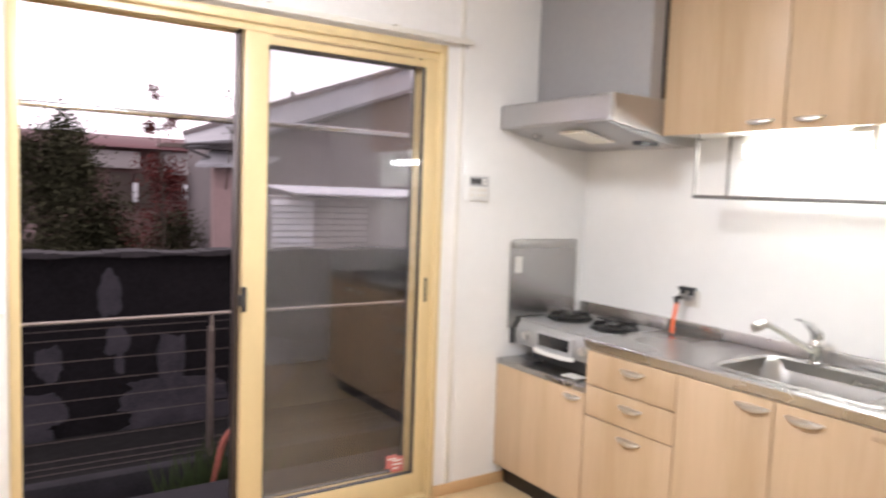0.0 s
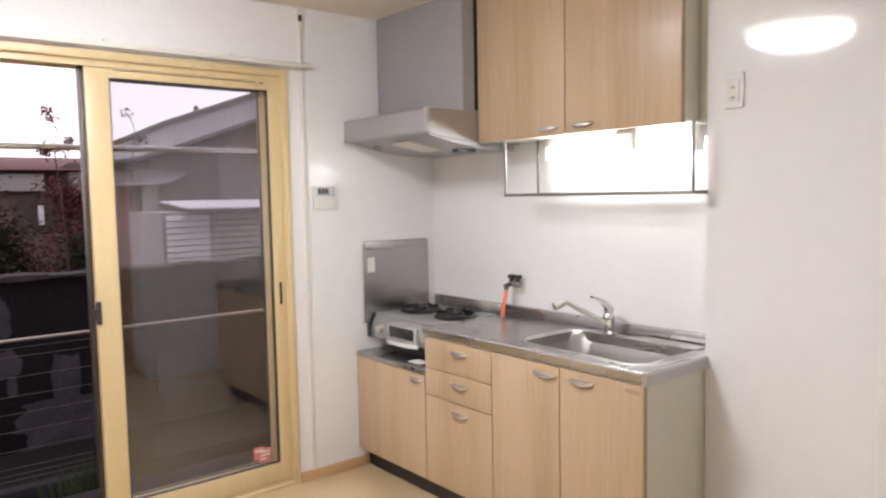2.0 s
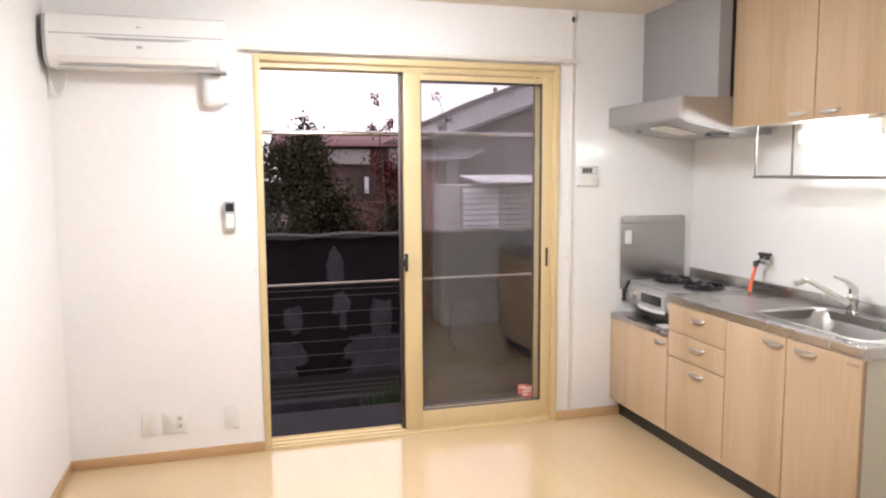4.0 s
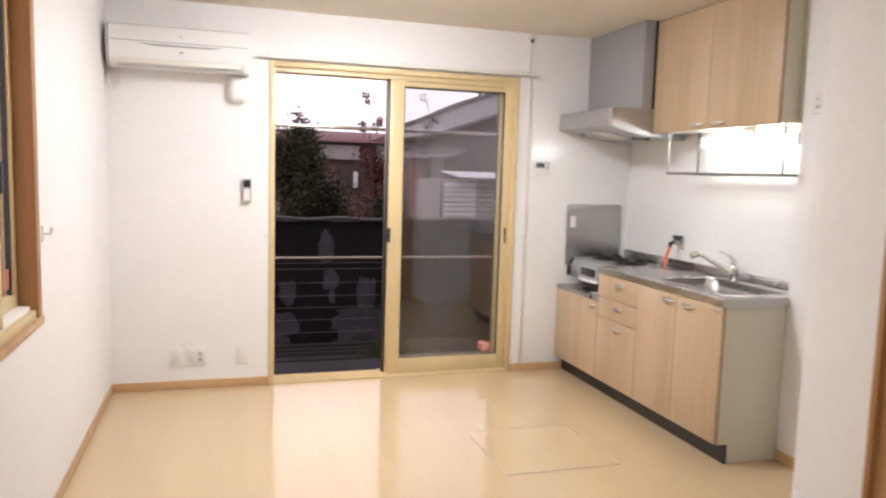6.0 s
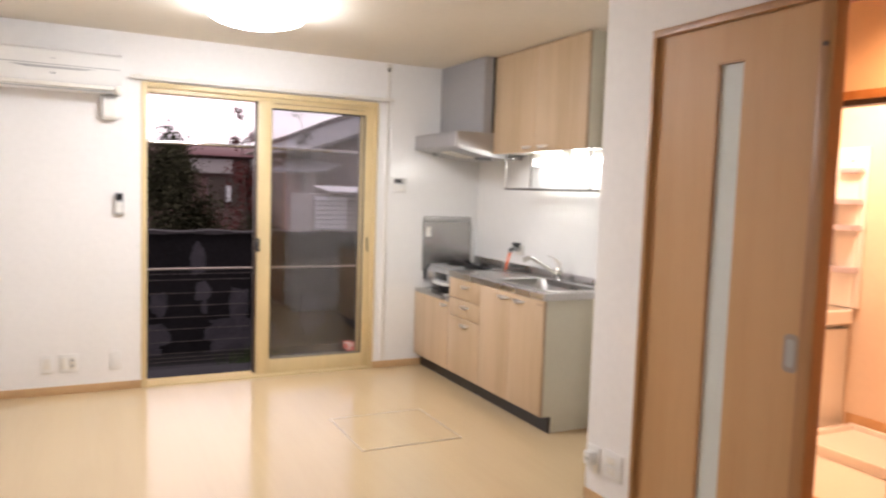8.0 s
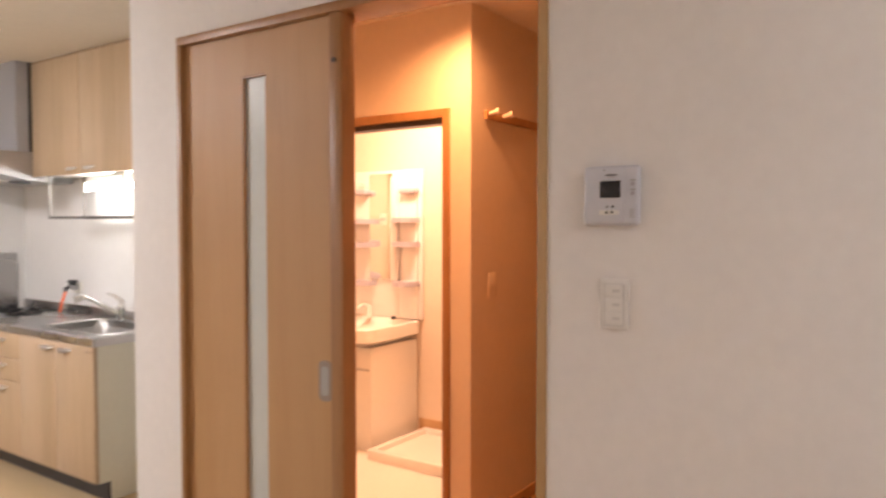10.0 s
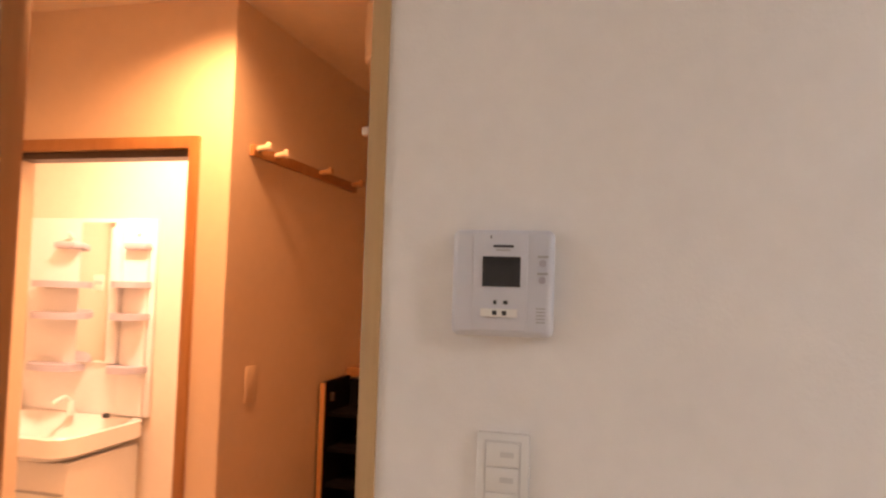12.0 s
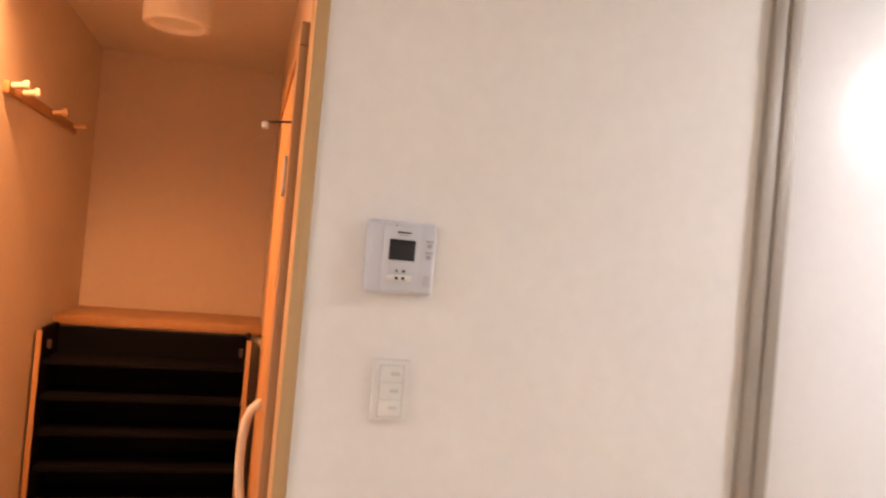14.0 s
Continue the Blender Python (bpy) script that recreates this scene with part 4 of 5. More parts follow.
# ---- intercom and switches ----
ic = thing("intercom", (XP, -4.606, 1.42), "white video intercom station with small dark screen", "intercom")
y0, y1, z0, z1 = -4.674, -4.537, 1.432, 1.574
part("body", bx(XP - 0.024, XP - 0.003, y0, y1, z0, z1, bev=0.0095, seg=4), M_intercom, ic)
part("back_plate", bx(XP - 0.004, XP, y0 + 0.010, y1 - 0.010, z0 + 0.010, z1 - 0.010), M_greypl, ic)
part("face", bx(XP - 0.0262, XP - 0.0235, y0 + 0.034, y1 - 0.030, z0 + 0.008, z1 - 0.006, bev=0.001), M_intercom, ic)
part("screen", bx(XP - 0.0285, XP - 0.0262, -4.631, -4.580, 1.498, 1.538, bev=0.0006), M_screen, ic, "small dark display")
part("brand_bar", bx(XP - 0.0274, XP - 0.0262, -4.621, -4.594, 1.550, 1.5535), M_dark, ic)
part("model_bar", bx(XP - 0.0274, XP - 0.0262, -4.617, -4.598, 1.5455, 1.5475), M_greypl, ic)
part("led", bx(XP - 0.0274, XP - 0.0238, -4.5915, -4.590, 1.562, 1.566), M_dark, ic)
part("talk_button", bx(XP - 0.0292, XP - 0.0262, -4.628, -4.579, 1.458, 1.469, bev=0.0008), M_white, ic, "white talk button")
for yy in (-4.611, -4.598):
    part("button_print", bx(XP - 0.0300, XP - 0.0291, yy - 0.003, yy + 0.003, 1.4605, 1.4665), M_dark, ic)
for yy, w in ((-4.600, 0.004), (-4.615, 0.006)):
    part("icon", bx(XP - 0.0274, XP - 0.0262, yy, yy + w, 1.475, 1.480), M_dark, ic)
for z, d in ((1.530, M_greypl), (1.508, M_greypl)):
    part("side_key", cyl(B(), (XP - 0.0235, -4.6595, z), (XP - 0.0265, -4.6595, z), 0.0048, seg=16), M_greyshelf, ic)
    part("key_print", bx(XP - 0.0272, XP - 0.0235, -4.667, -4.653, z + 0.007, z + 0.010), d, ic)
for k in range(5):
    part("speaker_slot", bx(XP - 0.0250, XP - 0.0232, -4.664, -4.652, 1.452 + k * 0.0045, 1.4535 + k * 0.0045), M_greypl, ic)

ic.location += Vector((0, -0.0135, -0.026))
ws = thing("light_switch", (XP, -4.61, 1.18), "white three-rocker light switch plate under the intercom", "switch")
part("plate", bx(XP - 0.009, XP, -4.645, -4.574, 1.180, 1.300, bev=0.003), M_white, ws)
for k in range(3):
    zz = 1.288 - k * 0.033
    part("rocker", bx(XP - 0.0125, XP - 0.009, -4.632, -4.588, zz - 0.032, zz, bev=0.0012), M_white, ws)
    part("print_bar", bx(XP - 0.0130, XP - 0.0125, -4.625, -4.607, zz - 0.019, zz - 0.012), M_faint, ws)
part("rocker_gap", bx(XP - 0.0105, XP - 0.009, -4.6345, -4.5855, 1.187, 1.290), M_faint, ws)

ws.location += Vector((0, -0.0145, -0.022))

# ---- white glossy closet doors south of the intercom ----
cd = thing("closet_door", (XP, -5.45, 0.0), "glossy white closet door in a grey aluminium frame", "closet door")
part("post", bx(XP - 0.026, XP + 0.10, -5.498, -5.462, 0.0, 2.33, bev=0.006), M_post, cd, "grey-brown post")
part("post", bx(XP - 0.020, XP, -5.461, -5.424, 0.0, 2.33, bev=0.006), M_post, cd, "grey-brown post")
part("post", bx(XP - 0.022, XP + 0.10, -6.25, -6.22, 0.0, 2.33, bev=0.003), M_alu, cd)
part("head", bx(XP - 0.022, XP + 0.10, -6.22, -5.50, 2.30, 2.33, bev=0.003), M_alu, cd)
part("leaf", bx(XP - 0.014, XP + 0.012, -6.218, -5.501, 0.01, 2.298, bev=0.003), M_panelwhite, cd)
structure("wall_closet", box(box(B(), XP + 0.72, XP + 0.80, -6.33, -5.38, 0.0, H), XP + 0.12, XP + 0.72, -6.33, -6.25, 0.0, H), M_wall, "white closet lining", "wall")
structure("wall_closet_side", bx(XP + 0.12, XP + 0.72, -5.46, -5.38, 0.0, H), M_wall, "white closet lining", "wall")
structure("floor_closet", bx(XP, XP + 0.72, -6.25, -5.46, -0.12, 0.0), M_floor, "closet floor", "floor")

# small round ceiling light of the south end
cl3 = thing("ceiling_light", (1.95, -6.45, H), "small round ceiling light at the far end, switched on", "ceiling light")
part("base", lathe(B(), [(0.12, 0.0), (0.13, -0.02), (0.12, -0.03)], (1.95, -6.45, H), 40), M_white, cl3)
prof = [(0.165, -0.025), (0.17, -0.035)] + [(0.17 * math.cos(a), -0.035 - 0.045 * math.sin(a)) for a in [i * math.pi / 2 / 8 for i in range(1, 8)]] + [(0.01, -0.08)]
part("cover", lathe(B(), prof, (1.95, -6.45, H), 48), M_lamp, cl3, "glowing opal acrylic cover")

# ---- hall ----
structure("floor_hall", box(bx(2.69, 3.75, -4.43, -2.69, -0.12, -0.002), 3.75, 5.25, -4.43, -3.545, -0.12, -0.002), M_hallfloor, "brown wood floor of the hall", "floor")
structure("wall_wash", wall_with_hole(3.75, 3.84, -3.545, -2.635, 0.0, H, 1, [(-3.40, -2.70, 0.0, 1.890)]), M_hallwall, "cream papered wall with the washroom doorway", "wall")
structure("wall_hook", bx(3.84, 5.25, -3.545, -3.455, 0.0, H), M_hallwall, "cream papered hall wall with coat hooks", "wall")
structure("wall_hall_end", bx(5.25, 5.38, -4.55, -3.455, 0.0, H), M_hallwall, "cream papered end wall", "wall")
structure("wall_hall_south", bx(XP + 0.12, 5.25, -4.55, -4.43, 0.0, H), M_hallwall, "cream papered south wall of the hall", "wall")
structure("wall_wash_north", bx(3.65, 4.98, -1.68, -1.58, 0.0, H), M_hallwall, "cream papered washroom wall", "wall")
structure("wall_wash_west", bx(3.655, 3.75, -2.635, -1.68, 0.0, H), M_hallwall, "cream papered washroom side wall", "wall")
structure("wall_wash_east", bx(4.88, 4.98, -3.455, -1.68, 0.0, H), M_hallwall, "cream papered washroom wall", "wall")
structure("floor_wash", bx(3.75, 4.88, -3.455, -1.68, -0.12, 0.0), M_cream, "pale washroom sheet floor", "floor")
structure("trim_wash_door", box(box(B(), 3.735, 3.848, -3.434, -3.399, 0.0, 1.930, bev=0.002), 3.735, 3.848, -3.399, -2.692, 1.890, 1.930, bev=0.002), M_casing, "brown oak washroom door casing", "door frame")
# Dark strip added for the shadow line beneath the door head.
structure("trim_wash_head_shade", bx(3.760, 3.835, -3.398, -2.702, 1.866, 1.8895), M_bronze, "dark strip painting the shadow line under the washroom door head", "door track")
structure("baseboard_wash", bx(3.738, 3.75, -3.545, -3.436, 0.0, 0.06, bev=0.003), M_base, "brown wooden baseboard", "baseboard")
structure("baseboard_hook", bx(3.738, 4.47, -3.557, -3.545, 0.0, 0.06, bev=0.003), M_base, "brown wooden baseboard", "baseboard")
structure("trim_ledge", bx(4.775, 5.25, -4.43, -3.545, 1.052, 1.092, bev=0.004), M_shoeedge, "wooden ledge cap behind the shoe cabinet", "ledge")
structure("wall_ledge", bx(4.80, 5.25, -4.43, -3.545, 0.0, 1.052), M_hallwall, "low wall under the wooden ledge", "wall")

hk = thing("coat_hook_rail", (4.3, -3.55, 1.90), "wooden coat rail with pale pegs on the hall wall", "coat rail")
part("board", bx(3.86, 4.79, -3.563, -3.545, 1.885, 1.925, bev=0.004), M_casing, hk)
for x in (3.885, 4.01, 4.385, 4.73):
    part("peg", cyl(cyl(B(), (x, -3.563, 1.912), (x, -3.60, 1.918), 0.010, seg=12), (x, -3.60, 1.918), (x, -3.615, 1.920), 0.017, 0.014, seg=14), M_hallwall if x < 4.2 else M_base, hk, "pale round peg" if x < 4.2 else "light wooden peg")
hb = thing("hall_switch", (4.0, -3.55, 1.05), "small flat switch plate on the hall wall", "switch")
part("plate", bx(3.90, 3.97, -3.548, -3.545, 1.06, 1.18, bev=0.0012), M_hallwall, hb)

sc2 = thing("shoe_cabinet", (4.62, -3.95, 0.0), "dark open shoe cabinet with wood-edged sides, empty", "shoe cabinet")
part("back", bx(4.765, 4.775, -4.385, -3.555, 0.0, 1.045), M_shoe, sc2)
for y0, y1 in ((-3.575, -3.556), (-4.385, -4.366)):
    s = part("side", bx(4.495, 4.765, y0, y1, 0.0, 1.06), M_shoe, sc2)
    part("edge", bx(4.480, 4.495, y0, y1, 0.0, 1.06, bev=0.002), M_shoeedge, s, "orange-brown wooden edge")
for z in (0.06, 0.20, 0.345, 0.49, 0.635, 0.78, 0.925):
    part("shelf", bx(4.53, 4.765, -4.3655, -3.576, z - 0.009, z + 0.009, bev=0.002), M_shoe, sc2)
for y in (-3.60, -4.345):
    part("bracket", bx(4.50, 4.52, y - 0.008, y + 0.008, 0.985, 1.02, bev=0.003), M_bronze, sc2)

hd2 = thing("hinged_door", (3.3, -4.41, 0.0), "orange-brown wooden hinged door and frame in the hall", "door")
part("frame", bx(2.83, 2.94, -4.43, -4.398, 0.0, 1.90, bev=0.003), M_casing, hd2)
part("leaf", bx(2.943, 3.75, -4.429, -4.404, 0.01, 1.90, bev=0.003), M_door, hd2)
part("frame_head", bx(2.83, 3.80, -4.43, -4.398, 1.902, 1.95, bev=0.003), M_casing, hd2)
part("hinge", bx(2.895, 2.955, -4.3975, -4.392, 1.59, 1.675, bev=0.001), M_handle, hd2, "small metal hinge")
arm = part("stay_arm", cyl(B(), (2.86, -4.398, 1.742), (2.86, -4.345, 1.735), 0.0025, seg=8), M_bronze, hd2, "thin dark door stay")
part("roller", box(B(), 2.855, 2.868, -4.352, -4.338, 1.722, 1.736, bev=0.003), M_cream, arm)
part("pull", tube(B(), curve([(3.25, -4.404, 0.74), (3.25, -4.375, 0.80), (3.25, -4.362, 0.90), (3.25, -4.370, 1.02), (3.25, -4.404, 1.07)], 8), 0.012), M_cream, hd2, "pale curved pull handle")

hl = thing("hall_lamp", (4.0, -4.0, H), "cream cylindrical ceiling lamp in the hall, switched off", "ceiling lamp")
part("shade", lathe(B(), [(0.112, 0.0), (0.115, -0.10), (0.112, -0.18), (0.105, -0.187), (0.09, -0.187), (0.085, -0.17)], (3.95, -4.03, H), 40), M_cream, hl)
dl = thing("downlight", (3.43, -3.62, H), "small recessed warm downlight in the hall ceiling, on", "downlight")
part("trim_ring", lathe(B(), [(0.060, 0.0), (0.062, -0.006), (0.050, -0.008), (0.045, -0.002)], (3.43, -3.62, H), 32), M_white, dl)
lamp = new("hall_light", bpy.data.lights.new("hall_light", "SPOT"))
lamp.data.spot_size, lamp.data.spot_blend, lamp.data.shadow_soft_size = radians(156), 0.8, 0.06
lamp.data.energy, lamp.data.color = HALL_WATTS, (1.0, 0.415, 0.16)
lamp.matrix_world = pose(3.43, -3.62, H - 0.014, 0, 0, 0)
lamp2 = new("wash_light", bpy.data.lights.new("wash_light", "AREA"))
lamp2.data.shape, lamp2.data.size, lamp2.data.energy, lamp2.data.color = "DISK", 0.25, WASH_WATTS, (1.0, 0.60, 0.40)
lamp2.matrix_world = pose(4.30, -2.65, H - 0.012, 0, 0, 0)

# ---- washroom ----
VX = 4.88
vn = thing("vanity_unit", (4.6, -2.06, 0.0), "white vanity unit with moulded basin and mirror cabinet", "vanity")
part("cabinet", bx(4.40, VX - 0.004, -2.415, -1.70, 0.0, 0.642, bev=0.006), M_ceramic, vn)
part("drawer_line", bx(4.394, 4.401, -2.40, -1.72, 0.50, 0.510), M_greypl, vn)
bm = B()
rings = []
for o, z in ((-0.10, 0.642), (0.0, 0.69), (0.0, 0.765), (-0.006, 0.772), (-0.03, 0.766), (-0.06, 0.71), (-0.12, 0.66)):
    rings.append([bm.verts.new((px, py, z)) for px, py in rrect(4.29 - o, VX - 0.004 + min(o, 0), -2.475 - o, -1.70 + min(o, 0), 0.10, 6)])
for a, b in zip(rings, rings[1:]):
    for k in range(len(a)):
        bm.faces.new((a[k], a[(k + 1) % len(a)], b[(k + 1) % len(a)], b[k]))
bm.faces.new(rings[0][::-1])
bm.faces.new(rings[-1])
part("basin", bm, M_ceramic, vn)
part("back_panel", bx(VX - 0.026, VX - 0.002, -2.47, -1.70, 0.772, 1.765, bev=0.004), M_white, vn)
part("mirror", bx(VX - 0.040, VX - 0.027, -2.235, -2.035, 1.03, 1.745, bev=0.002), M_mirror, vn, "narrow mirror")
part("light_strip", bx(VX - 0.085, VX - 0.027, -2.300, -2.245, 1.03, 1.72, bev=0.012), M_white, vn, "white upright lamp strip")
part("socket_plate", bx(VX - 0.044, VX - 0.0405, -2.185, -2.125, 1.395, 1.475, bev=0.002), M_cream, vn)
part("socket_slots", box(bx(VX - 0.046, VX - 0.044, -2.175, -2.160, 1.425, 1.445), VX - 0.046, VX - 0.044, -2.15, -2.135, 1.425, 1.445), M_greypl, vn)


def corner_tray(y0, y1, z, depth):
    """Round-fronted tray with a raised rim."""
    bm = B()
    c, w = (y0 + y1) / 2, (y1 - y0) / 2
    base = [(VX - 0.027 - depth * math.sin(math.pi * k / 14) ** 0.6, c - w * math.cos(math.pi * k / 14)) for k in range(15)]
    prism(bm, base, 2, z, z + 0.032)
    part("side_shelf", bm, M_greyshelf, vn, "round-fronted lilac-grey tray")


for y0, y1, zs in ((-2.085, -1.785, (0.985, 1.245, 1.405)), (-2.455, -2.275, (0.995, 1.255, 1.415))):
    for z in zs:
        corner_tray(y0, y1, z, 0.13)
for y0, y1 in ((-2.035, -1.905), (-2.455, -2.325)):
    part("cup_holder", bx(VX - 0.09, VX - 0.027, y0, y1, 1.605, 1.640, bev=0.010), M_greyshelf, vn)
    part("hook_peg", cyl(B(), (VX - 0.027, (y0 + y1) / 2, 1.665), (VX - 0.06, (y0 + y1) / 2, 1.69), 0.008, seg=10), M_white, vn)
part("side_column", bx(VX - 0.050, VX - 0.027, -2.445, -2.30, 0.775, 1.765, bev=0.010), M_white, vn)
part("tap", tube(cyl(B(), (VX - 0.08, -2.06, 0.766), (VX - 0.08, -2.06, 0.84), 0.018, seg=14), curve([(VX - 0.08, -2.06, 0.835), (VX - 0.13, -2.06, 0.86), (VX - 0.20, -2.06, 0.84)], 5), 0.011, 10), M_ceramic, vn)
part("plug_stopper", cyl(B(), (VX - 0.09, -2.28, 0.77), (VX - 0.09, -2.28, 0.79), 0.016, seg=14), M_dark, vn)
wp = thing("washer_pan", (4.6, -2.8, 0.0), "white washing machine drain pan on the floor", "drain pan")
bm = bx(4.30, 4.86, -3.08, -2.50, 0.0, 0.03)
for a in ((4.28, 4.32, -3.10, -2.48), (4.83, 4.868, -3.10, -2.48), (4.32, 4.83, -3.10, -3.06), (4.32, 4.83, -2.52, -2.48)):
    box(bm, a[0], a[1], a[2], a[3], 0.0, 0.062, bev=0.008)
part("pan", bm, M_ceramic, wp)
structure("baseboard_wash_end", bx(4.868, 4.88, -3.455, -2.435, 0.0, 0.115, bev=0.003), M_base, "brown wooden baseboard", "baseboard")

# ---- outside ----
structure("ground", bx(-60, 120, 0.15, 160, -0.62, -0.50), M_soil, "dark garden ground", "ground")
structure("ground_inner", bx(-0.15, 6.0, -9.0, 0.15, -0.62, -0.13), M_conc, "concrete base under the house", "ground")
st = thing("doorstep", (1.8, 0.5, -0.5), "dark concrete step outside the glass door", "step")
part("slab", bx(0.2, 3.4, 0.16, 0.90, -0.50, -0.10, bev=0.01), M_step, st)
fw = thing("garden_wall", (2.0, 3.2, -0.5), "near-black garden wall with pale flaking patches", "garden wall")
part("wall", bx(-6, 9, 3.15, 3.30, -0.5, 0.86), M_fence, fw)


def plaster_patch(cx, cz, rx, rz, power, seed):
    """Ragged sheet of bare plaster standing 5 mm proud of the wall."""
    rnd = random.Random(seed)
    ph = [rnd.uniform(0, 6.28) for _ in range(4)]
    poly = []
    for k in range(40):
        a = 2 * math.pi * k / 40
        c, d = math.cos(a), math.sin(a)
        w = 1 + 0.09 * math.sin(3 * a + ph[0]) + 0.06 * math.sin(5 * a + ph[1]) + 0.05 * math.sin(9 * a + ph[2]) + 0.03 * math.sin(14 * a + ph[3])
        poly.append((cx + rx * w * math.copysign(abs(c) ** power, c), cz + rz * w * math.copysign(abs(d) ** power, d)))
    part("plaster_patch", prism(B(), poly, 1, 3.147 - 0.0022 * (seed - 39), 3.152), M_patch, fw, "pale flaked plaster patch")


for k, (cx, cz, rx, rz, power) in enumerate(((1.74, 0.56, 0.085, 0.18, 0.9), (1.79, 0.20, 0.085, 0.11, 0.7), (1.81, 0.03, 0.035, 0.09, 0.8), (2.19, 0.00, 0.105, 0.24, 0.7),
                                             (2.22, -0.25, 0.40, 0.12, 0.5), (2.28, -0.44, 0.44, 0.08, 0.5), (1.33, 0.07, 0.09, 0.13, 0.8), (1.26, -0.28, 0.17, 0.13, 0.5),
                                             (1.18, -0.46, 0.18, 0.06, 0.6), (0.72, 0.02, 0.13, 0.20, 0.8), (0.62, -0.33, 0.22, 0.12, 0.5), (3.05, -0.10, 0.16, 0.24, 0.8))):
    plaster_patch(cx, cz, rx, rz, power, 40 + k)
bm = B()
n = 150
for i in range(n):
    x0 = -6 + 15 * i / n
    box(bm, x0, x0 + 0.0985, 3.09 + 0.006 * math.sin(i * 2.3), 3.36, 0.852 + 0.007 * math.sin(i * 1.1), 0.884 + 0.010 * math.sin(i * 0.9))
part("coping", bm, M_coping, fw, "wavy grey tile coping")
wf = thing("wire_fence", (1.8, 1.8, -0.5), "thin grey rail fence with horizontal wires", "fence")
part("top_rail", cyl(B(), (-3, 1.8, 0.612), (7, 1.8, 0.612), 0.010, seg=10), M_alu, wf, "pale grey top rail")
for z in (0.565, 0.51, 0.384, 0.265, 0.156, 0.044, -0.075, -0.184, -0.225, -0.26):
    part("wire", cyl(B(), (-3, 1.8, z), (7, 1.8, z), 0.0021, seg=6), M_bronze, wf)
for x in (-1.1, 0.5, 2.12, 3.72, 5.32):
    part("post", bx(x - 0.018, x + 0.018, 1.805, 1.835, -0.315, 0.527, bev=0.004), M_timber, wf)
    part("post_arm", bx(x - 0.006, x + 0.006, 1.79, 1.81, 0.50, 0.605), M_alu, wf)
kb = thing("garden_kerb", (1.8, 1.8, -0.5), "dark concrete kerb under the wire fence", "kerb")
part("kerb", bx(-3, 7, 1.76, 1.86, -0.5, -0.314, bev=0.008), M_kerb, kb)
oh = thing("garden_hose", (2.0, 1.2, -0.5), "faded orange garden hose standing up among weeds", "hose")
part("hose", tube(B(), curve([(1.93, 1.22, -0.5), (1.955, 1.2, -0.30), (1.985, 1.2, -0.14), (2.015, 1.2, -0.02), (2.06, 1.2, 0.05)], 8), 0.017, 10), M_faded, oh)
part("nozzle", cyl(B(), (2.052, 1.2, 0.04), (2.078, 1.2, 0.072), 0.014, 0.011, 12), M_paper, oh, "pale hose nozzle")
wd = thing("weed_clump", (2.05, 1.3, -0.5), "low clump of green weeds by the doorstep", "weeds", kind="stuff")
rw = random.Random(77)
vs, fs = [], []
for i in range(260):
    p = Vector((2.02 + rw.gauss(0, 0.13), 1.30 + rw.gauss(0, 0.07), -0.5))
    t = p + Vector((rw.gauss(0, 0.07), rw.gauss(0, 0.05), rw.uniform(0.18, 0.50)))
    k = len(vs)
    vs += [p + Vector((-0.006, 0, 0)), p + Vector((0.006, 0, 0)), p.lerp(t, 0.6) + Vector((0.007, 0.004, 0.02)), t, p.lerp(t, 0.6) + Vector((-0.007, 0.004, 0.02))]
    fs.append((k, k + 1, k + 2, k + 3, k + 4))
me = bpy.data.meshes.new("blades")
me.from_pydata([tuple(v) for v in vs], [], fs)
me.materials.append(M_leafg)
ob = new("blades", me)
ob.parent = wd
ob.matrix_parent_inverse = Matrix.Translation(-wd.location)
lp = thing("laundry_pole", (1.8, 0.75, 1.77), "thin silver laundry pole outside the glass door", "laundry pole")
part("pole", cyl(B(), (-0.6, 0.55, 1.716), (4.4, 0.55, 1.708), 0.0145, seg=20), M_chrome, lp)
for x in (-0.4, 4.2):
    part("bracket", box(bx(x - 0.015, x + 0.015, 0.15, 0.58, 1.680, 1.696), x - 0.015, x + 0.015, 0.15, 0.17, 1.5, 1.680), M_alu, lp)
structure("eave", bx(-1.0, 5.5, 0.15, 0.75, 2.62, 2.72), M_bronze, "dark eave over the glass door", "eave")


def slab(bm, quad, th):
    """A flat four-cornered slab of thickness th, hung below its corners."""
    hi = [bm.verts.new(v) for v in quad]
    lo = [bm.verts.new((v[0], v[1], v[2] - th)) for v in quad]
    bm.faces.new(hi)
    bm.faces.new(lo[::-1])
    for k in range(4):
        bm.faces.new((lo[k], lo[(k + 1) % 4], hi[(k + 1) % 4], hi[k]))
    bmesh.ops.recalc_face_normals(bm, faces=bm.faces)
    return bm


# neighbour's house: curved tiled roof, lean-to roof and pale wall panels
nh = thing("neighbour_house", (5.8, 9.5, -0.5), "grey neighbouring house with curved tiled roof and lean-to roof", "house")
EAVE = [Vector(p) for p in ((3.80, 9.0, 2.05), (4.50, 9.0, 2.15), (5.08, 9.0, 2.33), (5.81, 9.0, 2.60), (6.62, 9.0, 2.89), (7.80, 9.0, 3.32))]
RIDGE = [Vector(p) for p in ((4.02, 10.2, 2.20), (4.63, 10.2, 2.43), (5.38, 10.2, 2.765), (6.20, 10.2, 3.065), (7.22, 10.2, 3.44), (8.50, 10.2, 3.91))]


def along(line, f):
    """Point at the share f of a polyline."""
    g = f * (len(line) - 1)
    i = min(int(g), len(line) - 2)
    return line[i].lerp(line[i + 1], g - i)


